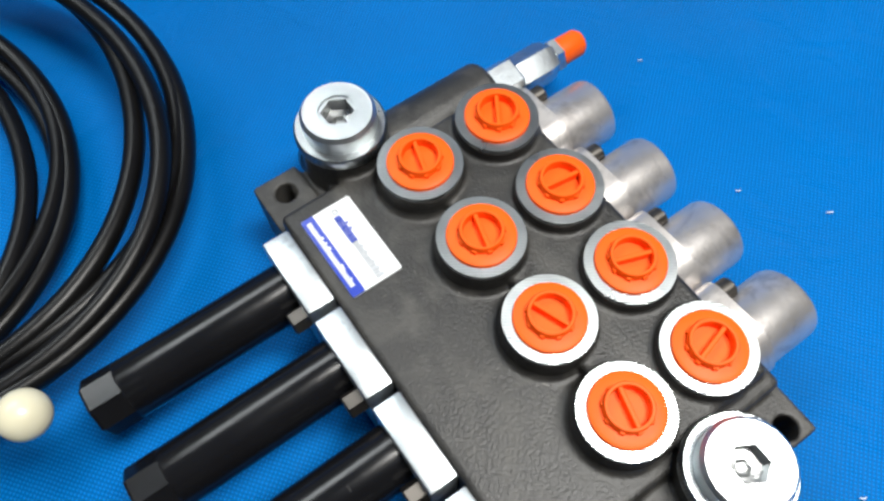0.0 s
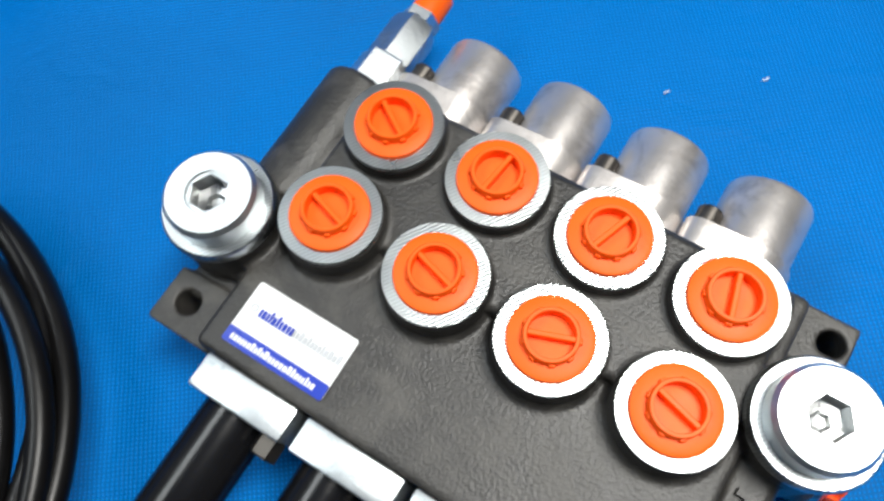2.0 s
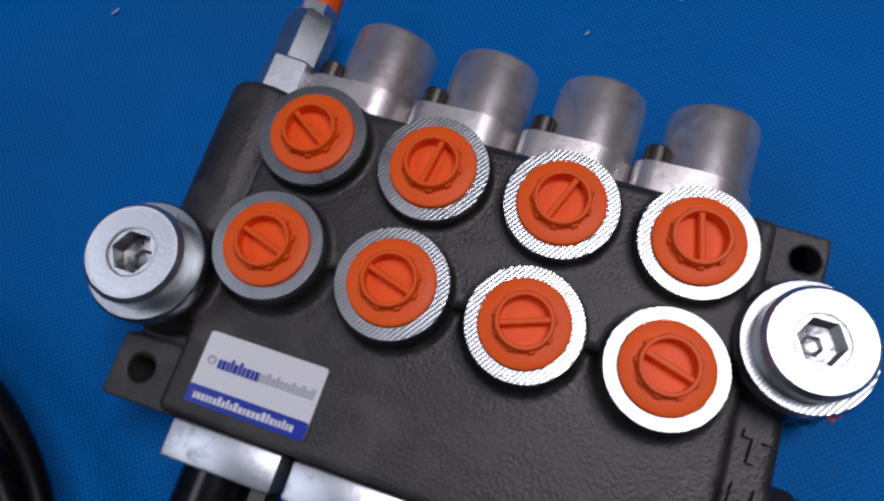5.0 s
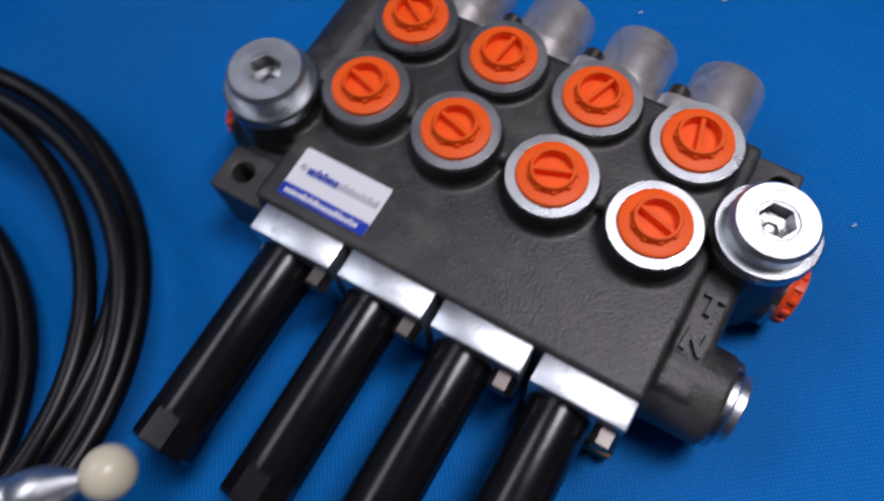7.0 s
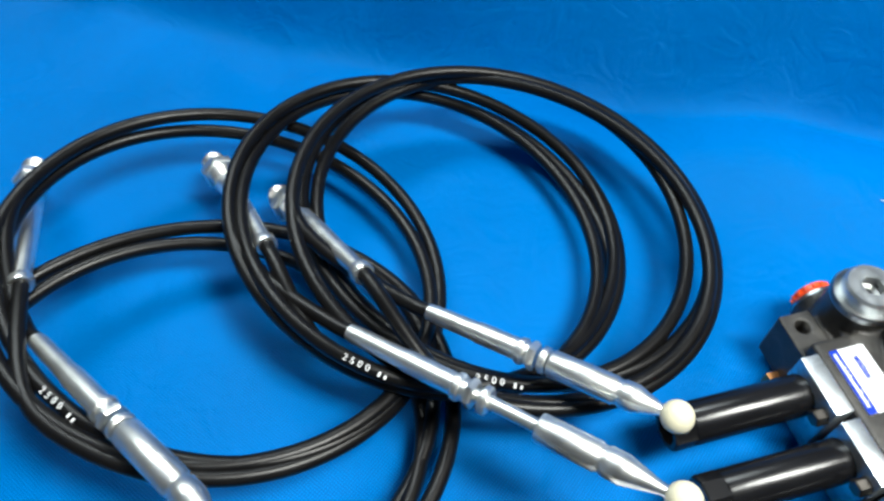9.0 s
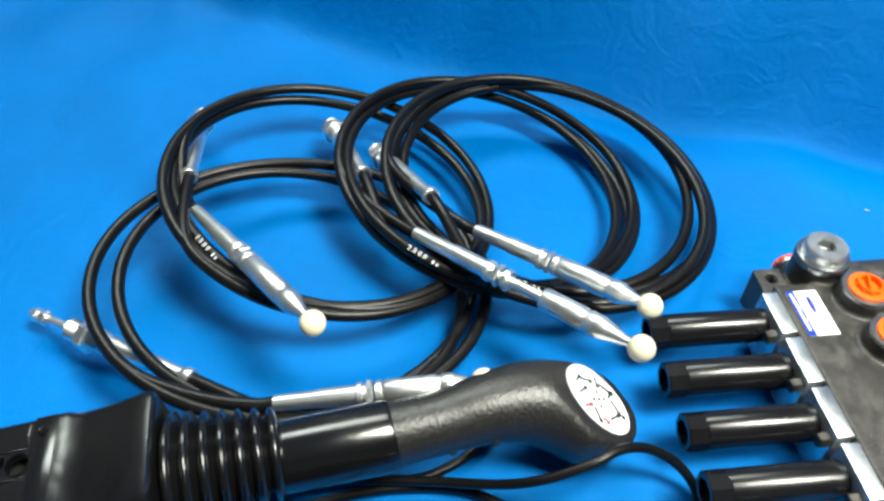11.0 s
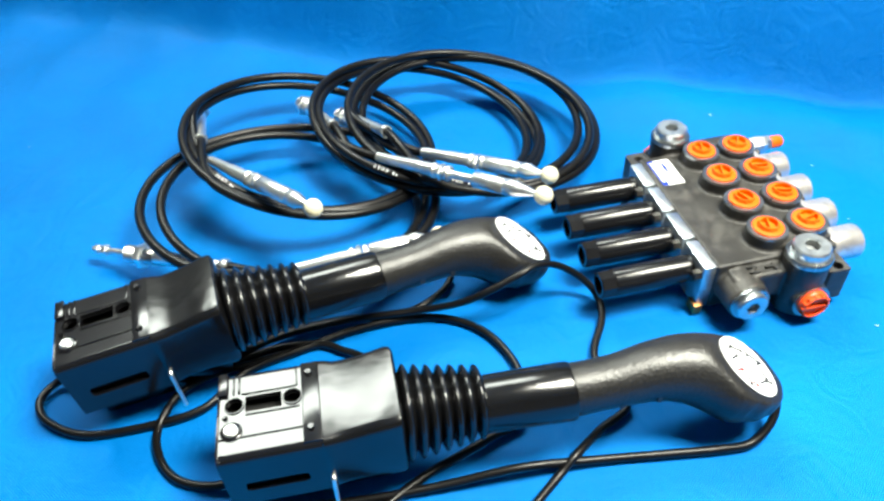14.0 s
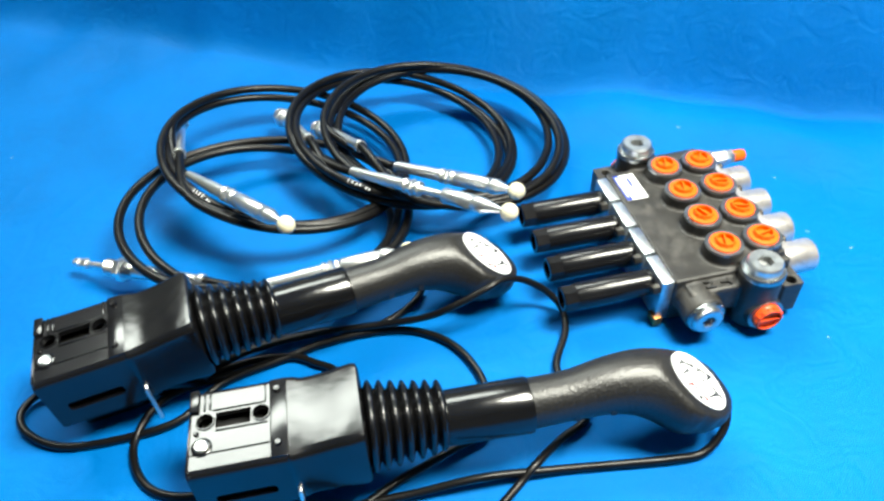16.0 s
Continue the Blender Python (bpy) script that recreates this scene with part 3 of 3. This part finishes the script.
def thread_end(cable, start, stop, k=(0.46, 0.58, 0.68)):
    """The plated fitting on the other end: ferrule, slim barrel, threaded boss with a broad nut, thin rod and its small nuts.
    k: where, along it, the boss begins, the nut sits and the boss ends."""
    start, stop = Vector(start), Vector(stop)
    n = (stop - start).length
    m = towards(start, stop - start)
    part("ferrule", lathe(bmesh.new(), [(0, -0.004), (0.0062, -0.004), (0.0066, -0.003), (0.0066, 0.002), (0.0056, 0.004), (0, 0.004)], m, 28), STEEL, cable, "bright ferrule")
    part("barrel", lathe(bmesh.new(), [(0, 0.003), (0.0048, 0.003), (0.0056, n * 0.2), (0.0072, n * k[0]), (0, n * k[0])], m, 28), STEEL, cable)
    boss, h = [(0, n * k[0])], n * k[0]
    while h < n * k[2]:
        boss += [(0.0080, h), (0.0072, h + 0.0008)]
        h += 0.0016
    part("threaded_boss", lathe(bmesh.new(), boss + [(0, h)], m, 28), STEEL, cable)
    part("nut", lathe(bmesh.new(), [(0, -0.0040), (0.0108, -0.0040), (0.0118, -0.0028), (0.0118, 0.0028), (0.0108, 0.0040), (0, 0.0040)], m @ Matrix.Translation((0, 0, n * k[1])), 6, 0.4), STEEL, cable, "bright hexagon nut", 20)
    part("thin_rod", lathe(bmesh.new(), [(0, h - 0.001), (0.0032, h - 0.001), (0.0032, n - 0.001), (0.0026, n), (0, n)], m, 20), STEEL, cable)
    for at, r in ((0.90, 0.0056), (0.96, 0.0050)):
        part("tip_nut", lathe(bmesh.new(), [(0, -0.0026), (r - 0.0006, -0.0026), (r, -0.0018), (r, 0.0018), (r - 0.0006, 0.0026), (0, 0.0026)], m @ Matrix.Translation((0, 0, n * at)), 6, at * 40), STEEL, cable, "", 20)


def push_pull_cable(label, ovals, tail, ball, drawn, ferrule, tip, mark=None, nuts=(0.66, 0.80, 0.93)):
    cable = thing("control_cable", label, "control cable", "control cables")
    back = (Vector(tail) - Vector(ball)).normalized()
    line = coil(ovals, tail, back, ferrule, (Vector(tip) - Vector(ferrule)).normalized())
    part("jacket", sweep(bmesh.new(), line, CABLE_R, 14), PVC, cable, "black cable jacket in several turns", 60)
    rod_end(cable, tail, ball, drawn)
    thread_end(cable, ferrule, tip, nuts)
    if mark:
        i = min(range(8, len(line) - 8), key=lambda k: (line[k] - Vector(mark)).length)
        w = (line[i - 3] - line[i + 3]).normalized()
        up = Vector((0.5, 0.1, 0.86))
        up = (up - w * up.dot(w)).normalized()
        m = Matrix((w, up.cross(w), up)).transposed().to_4x4()
        m.translation = line[i] + up * (CABLE_R + 0.0001)
        letters("printed_number", "2500", 0.0050, 0.0001, m, WHITE, cable, "white printed number", 1.75, 0.0)
        for k, tall in ((0.0130, 0.0026), (0.0165, 0.0020)):
            part("printed_bar", box(bmesh.new(), k, k + 0.0012, -0.0017, -0.0017 + tall, -0.00005, 0.0001, 0, 1, m), WHITE, cable)
    return cable


A_OUT = (-0.1497, -0.1826, 0.0438, 0.1346, 0.1266, 0.6554, -0.0525, -0.1199)
A_MID = (-0.1558, -0.1857, 0.0410, 0.1359, 0.1123, 0.5927, -0.0262, 0.0035)
A_IN = (-0.1637, -0.1837, 0.0370, 0.1221, 0.1130, 0.3825, -0.0374, -0.0293)
B_OUT = (-0.1673, -0.2272, 0.0355, 0.1260, 0.1188, 0.6423, -0.0678, -0.1748)
B_MID = (-0.1675, -0.2305, 0.0300, 0.1264, 0.1150, 0.4000, -0.0200, -0.1760)
B_IN = (-0.1678, -0.2338, 0.0377, 0.1251, 0.1077, 0.1311, 0.0335, -0.1777)
C_OUT = (-0.1543, -0.3538, 0.0442, 0.1312, 0.1240, 0.2145, -0.0119, -0.2176)
C_IN = (-0.1559, -0.3562, 0.042, 0.1284, 0.1117, 0.6748, 0.0328, -0.1764)
D_OUT = (-0.0731, -0.3801, 0.0353, 0.1233, 0.1388, -0.0576, 0.0027, -0.1147)
D_IN = (-0.0754, -0.3854, 0.0282, 0.1117, 0.1148, 0.0574, -0.038, -0.1884)

push_pull_cable("coiled black push-pull cable with plated rod and ivory ball beside valve", [A_OUT, A_IN, A_MID, A_OUT], (-0.090, -0.248, 0.048), (0.010, -0.152, 0.071), False,
                (-0.117, -0.280, 0.061), (-0.222, -0.322, 0.026), (-0.045, -0.225, 0.05))
push_pull_cable("coiled black push-pull cable, its plated inner rod drawn out", [B_OUT, B_IN, B_MID, B_OUT], (-0.084, -0.293, 0.055), (0.049, -0.171, 0.082), True,
                (-0.156, -0.330, 0.054), (-0.266, -0.361, 0.024), (-0.070, -0.290, 0.05))
push_pull_cable("coiled black push-pull cable lying over another coil", [C_OUT, C_IN, C_OUT], (-0.118, -0.452, 0.059), (0.014, -0.360, 0.083), False,
                (-0.158, -0.462, 0.060), (-0.290, -0.477, 0.026), (-0.085, -0.435, 0.06))
push_pull_cable("coiled black push-pull cable partly under a joystick, plated threaded tip", [D_OUT, D_IN, D_OUT], (0.042, -0.387, 0.044), (0.046, -0.261, 0.056), False,
                (0.013, -0.444, 0.036), (-0.067, -0.570, 0.017), None, (0.50, 0.60, 0.72))


# ---- joysticks ----
def joystick(label, m, nod=0.0, swing=0.0):
    """Local y runs from the box to the grip, z is up from the cloth. nod, swing: the lever's turn in its boot."""
    joy = thing("joystick", label, "joystick", "joysticks", m)
    W, TOP, LEN = 0.0335, 0.0765, 0.064
    # slotted plates round a dark hollow
    sx = -0.0065
    holes = [circle(y, sx, 0.0056, 28) for y in (0.0105, 0.0475)] + [rounded(0.0174, 0.0406, sx - 0.0060, sx + 0.0060, 0.0006, 2)]
    bm = plate(bmesh.new(), rounded(0.0, LEN, -W + 0.0048, W - 0.0048, 0.0008), holes, 0.004, Matrix.Translation((0, 0, TOP)) @ Matrix(((0, 1, 0, 0), (1, 0, 0, 0), (0, 0, 1, 0), (0, 0, 0, 1))))
    top = part("top_plate", bm, PLASTIC, joy, "glossy black moulded plate with a long slot", 30)
    slot = rounded(0.012, 0.052, 0.0005, 0.0095, 0.003)
    for sgn in (1, -1):
        bm = plate(bmesh.new(), rounded(0.0, LEN, -0.0140, 0.0318, 0.0012), [slot], 0.004, Matrix.Translation((sgn * W, 0, 0.040)) @ Matrix(((0, 0, sgn, 0), (1, 0, 0, 0), (0, 1, 0, 0), (0, 0, 0, 1))))
        part("side_plate", bm, PLASTIC, joy, "", 30)
        part("rounded_edge", lathe(bmesh.new(), [(0, 0), (0.0050, 0), (0.0050, LEN), (0, LEN)], towards((sgn * (W - 0.005), 0, TOP - 0.0050), Y), 32), PLASTIC, joy)
    # added black block that stands for the shade inside the hollow box
    part("inner_mechanism", box(bmesh.new(), -W + 0.006, W - 0.006, 0.005, LEN - 0.004, 0.0310, TOP - 0.012, 0.001), INK, joy, "black block added in the hollow to keep the slots dark")
    part("base_plate", box(bmesh.new(), -W + 0.001, W - 0.001, 0.001, LEN, 0.0262, 0.0300, 0.001), PLASTIC, joy)
    part("base_block", box(bmesh.new(), -W + 0.010, W - 0.016, 0.006, LEN + 0.040, 0.0004, 0.0270, 0.003), PLASTIC, joy)
    part("end_plate", box(bmesh.new(), -W + 0.001, W - 0.001, 0.0, 0.003, 0.0264, TOP - 0.001, 0.001), PLASTIC, joy)
    # raised end strips and ribs of the moulding
    part("end_strip", box(bmesh.new(), -W + 0.002, W - 0.003, 0.0535, LEN + 0.001, TOP - 0.001, TOP + 0.0012, 0.0005), PLASTIC, top)
    part("end_strip", box(bmesh.new(), -W + 0.0015, sx - 0.008, 0.0, 0.0062, TOP - 0.001, TOP + 0.0026, 0.0007), PLASTIC, top)
    part("end_strip", box(bmesh.new(), sx - 0.007, W - 0.003, 0.0, 0.0014, TOP - 0.001, TOP + 0.0012, 0.0004), PLASTIC, top)
    for y in (0.0105, 0.0475):
        part("eye_rim", lathe(bmesh.new(), [(0.0056, -0.001), (0.0056, 0.0007), (0.0058, 0.0010), (0.0063, 0.0010), (0.0066, 0.0)], Matrix.Translation((sx, y, TOP)), 28), PLASTIC, top)
    for b in ((-W + 0.003, sx - 0.009, 0.0090, 0.0104), (-W + 0.003, sx - 0.009, 0.0126, 0.0140), (sx + 0.0078, sx + 0.0086, 0.0175, 0.0520), (sx - 0.0086, sx - 0.0078, 0.0150, 0.0500), (0.0175, 0.0183, 0.001, 0.0600), (-W + 0.003, -0.0150, 0.0500, 0.0510)):
        part("rib", box(bmesh.new(), *b, TOP - 0.001, TOP + 0.0008, 0.0003), PLASTIC, top)
    part("screw_pad", lathe(bmesh.new(), [(0, -0.001), (0.0068, -0.001), (0.0068, 0.0007), (0.0062, 0.0011), (0, 0.0011)], Matrix.Translation((0.0130, 0.0092, TOP)), 28), PLASTIC, top)
    for x, y, r, material in ((0.0130, 0.0092, 0.0047, STEEL), (0.0018, 0.0050, 0.0018, PLASTIC), (-0.0225, 0.0585, 0.0026, PLASTIC), (0.0205, 0.0585, 0.0024, PLASTIC)):
        h = TOP + (0.0011 if y > 0.05 or r > 0.004 else 0.0)
        bm = lathe(bmesh.new(), [(0, 0.0), (r, 0.0), (r, 0.0010), (r * 0.75, 0.0020), (r * 0.3, 0.0020), (0, 0.0014)], Matrix.Translation((x, y, h)), 20)
        for a in (30, 120):
            box(bm, -r * 0.7, r * 0.7, -0.0004, 0.0004, 0.0016, 0.0023, 0, 1, Matrix.Translation((x, y, h)) @ pose(0, 0, 0, 0, 0, a))
        part("screw", bm, material, joy, "plated cross-head screw" if material is STEEL else "")
    # rubber boot: square skirt, then bellows
    bm = bmesh.new()
    rings = []
    for y, hw, lo, hi, rr in ((LEN - 0.001, 0.0330, 0.0260, 0.0762, 0.006), (LEN + 0.001, 0.0342, 0.0245, 0.0776, 0.006), (LEN + 0.005, 0.0340, 0.0245, 0.0774, 0.006), (LEN + 0.010, 0.0330, 0.0250, 0.0768, 0.007), (LEN + 0.018, 0.0326, 0.0250, 0.0777, 0.007), (LEN + 0.032, 0.0325, 0.0245, 0.0800, 0.007), (LEN + 0.046, 0.0330, 0.0240, 0.0825, 0.006), (LEN + 0.0495, 0.0325, 0.0245, 0.0825, 0.007), (LEN + 0.0510, 0.031, 0.0260, 0.081, 0.009), (LEN + 0.0515, 0.026, 0.0300, 0.076, 0.012)):
        rings.append([bm.verts.new((x, y, z)) for x, z in rounded(-hw, hw, lo, hi, rr, 6)])
    for a, b in zip(rings, rings[1:]):
        for k in range(len(a)):
            bm.faces.new((a[k], a[(k + 1) % len(a)], b[(k + 1) % len(b)], b[k]))
    bm.faces.new(rings[-1])
    bm.faces.new(rings[0])
    part("boot_skirt", bm, SKIRT, joy, "soft black rubber boot skirt", 35)
    prof = [(0, 0)]
    y = 0.0
    for k in range(7):
        r = 0.0325 - 0.0012 * k
        prof += [(r - 0.0060, y), (r - 0.0030, y + 0.0012), (r, y + 0.0030), (r - 0.0002, y + 0.0046), (r - 0.0030, y + 0.0064), (r - 0.0062, y + 0.0074)]
        y += 0.0082
    prof.append((0, y))
    part("bellows", lathe(bmesh.new(), prof, towards((0.002, LEN + 0.0505, 0.0495), (0.0, 1, -0.07)), 48), RUBBER, joy, "black rubber bellows", 70)
    y0 = LEN + 0.105
    part("collar", lathe(bmesh.new(), [(0, 0), (0.0190, 0), (0.0198, 0.003), (0.0205, 0.060), (0.0198, 0.0625), (0.0175, 0.063), (0.0170, 0.066), (0, 0.066)], towards((0.004, y0, 0.0440), (0.05, 1, 0.01)), 40), RUBBER, joy, "smooth black rubber collar")
    # grip: bent head cut by the flat of its label
    nrm = Vector((0.25, 0.50, 0.83)).normalized()
    head = Vector((0.016, 0.346, 0.0300))
    flat = head + nrm * 0.0185
    line = [(0.0065, y0 + 0.063, 0.0445), (0.0065, 0.262, 0.0450), (0.0050, 0.290, 0.0455), (0.0055, 0.314, 0.0420), (0.0105, 0.334, 0.0360), (0.0200, 0.349, 0.0305), (0.0290, 0.358, 0.0270), (0.0370, 0.363, 0.0245), (0.0410, 0.365, 0.0235)]
    rad = [0.0182, 0.0182, 0.0208, 0.0245, 0.0275, 0.0278, 0.0235, 0.0150, 0.0040]
    pts = glide(line, 6)
    radii = [r.x for r in glide([(v, 0, 0) for v in rad], 6)]
    bm = sweep(bmesh.new(), pts, radii, 40)
    for v in bm.verts:
        d = (v.co - flat).dot(nrm)
        if d > -0.0015:
            v.co -= nrm * (d + 0.0015 * math.exp(-max(0.0, d + 0.0015) * 300))
        v.co.z = max(v.co.z, 0.0025)
    part("grip", bm, GRIP, joy, "grained black plastic grip with a bent head", 60)
    for x, y, z in ((0.0235, 0.262, 0.0400), (0.0245, 0.288, 0.0400)):
        part("grip_hole", lathe(bmesh.new(), [(0, 0.001), (0.0022, 0.0012), (0.0026, 0.0), (0.0026, -0.002)], towards((x, y, z), X + Z * 0.1), 16), INK, joy)
    # oval label with small marks
    long = Vector((0.62, 0.573, -0.535))
    long = (long - nrm * long.dot(nrm)).normalized()
    short = nrm.cross(long)
    c = flat - long * 0.0045
    lm = Matrix((long, short, nrm)).transposed().to_4x4()
    lm.translation = c
    bm = plate(bmesh.new(), [(0.0258 * math.cos(2 * math.pi * i / 48), 0.0160 * math.sin(2 * math.pi * i / 48)) for i in range(48)], [], 0.0016, lm @ Matrix.Translation((0, 0, 0.0006)))
    lab = part("grip_label", bm, WHITE, joy, "white oval label with small diagrams")
    for u, v, a, ln, material in ((-0.013, 0.004, 30, 0.008, INK), (-0.012, -0.004, 70, 0.006, INK), (0.012, 0.005, -20, 0.008, INK), (0.014, -0.002, 60, 0.007, INK), (0.001, 0.010, 10, 0.008, INK), (0.006, 0.009, 75, 0.005, INK),
                                  (0.003, -0.010, -35, 0.008, INK), (-0.005, -0.010, 50, 0.005, REDP), (0.009, -0.009, 0, 0.004, REDP), (-0.006, 0.009, -40, 0.005, INK), (-0.018, 0.0, 80, 0.004, INK), (0.018, 0.003, 20, 0.004, INK)):
        bm = box(bmesh.new(), -ln * 0.6, ln * 0.6, -0.00075, 0.00075, 0.0006, 0.0009, 0, 1, lm @ Matrix.Translation((u, v, 0)) @ pose(0, 0, 0, 0, 0, a))
        box(bm, -0.0013, 0.0013, -0.0013, 0.0013, 0.0006, 0.00095, 0, 1, lm @ Matrix.Translation((u, v, 0)) @ pose(0, 0, 0, 0, 0, a) @ Matrix.Translation((ln / 2, 0, 0)) @ pose(0, 0, 0, 0, 0, 45))
        part("label_mark", bm, material, lab)
    bm = bmesh.new()
    for u, v in ((0, 0), (0.003, 0.003), (-0.003, 0.003), (0.003, -0.003), (-0.003, -0.003)):
        box(bm, u - 0.0010, u + 0.0010, v - 0.0010, v + 0.0010, 0.0006, 0.0009, 0, 1, lm)
    part("label_mark", bm, INK, lab)
    # small bright clip at the lower edge of the skirt
    part("clip", sweep(bmesh.new(), glide([(0.0335, LEN + 0.002, 0.042), (0.0375, LEN + 0.002, 0.040), (0.0390, LEN + 0.0015, 0.022), (0.0395, LEN + 0.001, 0.008)], 5), 0.0015, 8), STEEL, joy, "thin bright wire clip")
    # the lever moves in its boot, and the bellows bend with it
    pivot = Matrix.Translation((0.002, LEN + 0.051, 0.0425))
    for ob in joy.children:
        if ob.name.split(".")[0] in ("collar", "grip", "grip_hole", "grip_label"):
            turn = pivot @ pose(0, 0, 0, nod, 0, swing) @ pivot.inverted()
            for piece in (ob, *ob.children):
                piece.data.transform(turn)
        elif ob.name.split(".")[0] == "bellows":
            for v in ob.data.vertices:
                f = min(1.0, max(0.0, (v.co.y - LEN - 0.052) / 0.05))
                v.co = pivot @ pose(0, 0, 0, nod * f, 0, swing * f) @ pivot.inverted() @ v.co
    return joy


joystick("black cable joystick with rubber bellows and white oval label, beside valve", pose(0.205, -0.438, 0.0035, 0, 0, -2.2), 1.5)
joystick("black cable joystick leaning on a coiled cable, white oval label", pose(0.1026, -0.5485, 0.0005, 3.7, 0, 7.0) @ Matrix.Scale(1.02, 4), -5.6, 4.1)


# ---- loose electric cords ----
def cord(label, pts, r=0.0031):
    ob = tagged(part("electric_cord", sweep(bmesh.new(), glide(pts, 8), r, 12), PVC, None, "", 60), label, "cord", "electric cords")
    if "cut end" in label:
        m = towards(pts[-1], Vector(pts[-1]) - Vector(pts[-2]))
        part("cut_end", lathe(bmesh.new(), [(0, -0.001), (r * 0.55, -0.001), (r * 0.55, 0.0012), (0, 0.0014)], m, 14), BRASS, ob, "brown core at the cut end")
    return ob


G = 0.0035
cord("thin black electric cord looping behind a joystick box on blue cloth", [(0.100, -0.545, 0.02), (0.082, -0.570, 0.008), (0.079, -0.585, G), (0.095, -0.595, G), (0.116, -0.586, G), (0.136, -0.556, G), (0.140, -0.510, G), (0.134, -0.468, G), (0.106, -0.434, G), (0.094, -0.387, G), (0.085, -0.349, G), (0.083, -0.309, G), (0.090, -0.271, G), (0.113, -0.241, G), (0.148, -0.226, G), (0.180, -0.226, G), (0.205, -0.237, G), (0.213, -0.261, G), (0.223, -0.289, G), (0.231, -0.312, G), (0.248, -0.345, G), (0.268, -0.37, G)])
cord("thin black electric cord rising over the grip of a joystick", [(0.094, -0.455, 0.006), (0.080, -0.405, 0.008), (0.078, -0.352, 0.010), (0.084, -0.300, 0.012), (0.095, -0.258, 0.022), (0.101, -0.232, 0.036), (0.099, -0.206, 0.046), (0.092, -0.188, 0.046), (0.088, -0.168, 0.036), (0.092, -0.148, 0.020), (0.104, -0.138, 0.008), (0.126, -0.142, G), (0.160, -0.162, G), (0.190, -0.160, G), (0.213, -0.157, G), (0.226, -0.182, G), (0.244, -0.208, 0.008), (0.254, -0.224, G), (0.270, -0.246, G), (0.292, -0.275, G)])
cord("thin black electric cord in a loop from a joystick box", [(0.092, -0.374, G), (0.098, -0.42, G), (0.108, -0.461, 0.009), (0.121, -0.486, 0.009), (0.144, -0.501, G), (0.169, -0.499, G), (0.191, -0.486, G), (0.203, -0.462, G), (0.206, -0.430, 0.008)])
cord("thin black electric cord from a joystick grip with a cut end", [(0.222, -0.082, 0.034), (0.233, -0.066, 0.030), (0.243, -0.060, 0.024), (0.255, -0.067, 0.013), (0.263, -0.085, G), (0.262, -0.110, G), (0.256, -0.150, G), (0.249, -0.195, G), (0.245, -0.249, 0.009), (0.242, -0.302, G), (0.240, -0.350, G), (0.235, -0.397, G), (0.228, -0.426, G)])
cord("thin black electric cord lying beside a joystick collar", [(0.092, -0.445, 0.006), (0.075, -0.400, 0.006), (0.072, -0.350, 0.005), (0.078, -0.309, G), (0.071, -0.282, G), (0.058, -0.262, G), (0.045, -0.252, G)])
cord("short stretch of thin black electric cord on blue cloth", [(0.096, -0.450, G), (0.088, -0.410, G), (0.093, -0.374, G), (0.104, -0.357, G), (0.120, -0.338, G), (0.160, -0.315, G)])

# ---- lint on the cloth ----
for k, (x, y, ln) in enumerate(((-0.119, 0.080, 0.003), (0.063, 0.130, 0.002), (0.186, 0.070, 0.002), (0.095, 0.155, 0.0025), (-0.02, 0.145, 0.0015), (-0.30, -0.68, 0.002))):
    z = rise(x, y) + 0.0012
    tagged(part("lint_fibre", sweep(bmesh.new(), glide([(x, y, z), (x + ln * 0.5, y + ln * 0.4, z + 0.0006), (x + ln * 0.6, y + ln, z)], 4), 0.0003, 6), LINT, None), "tiny white lint fibre on blue cloth", "lint", "lint fibres")
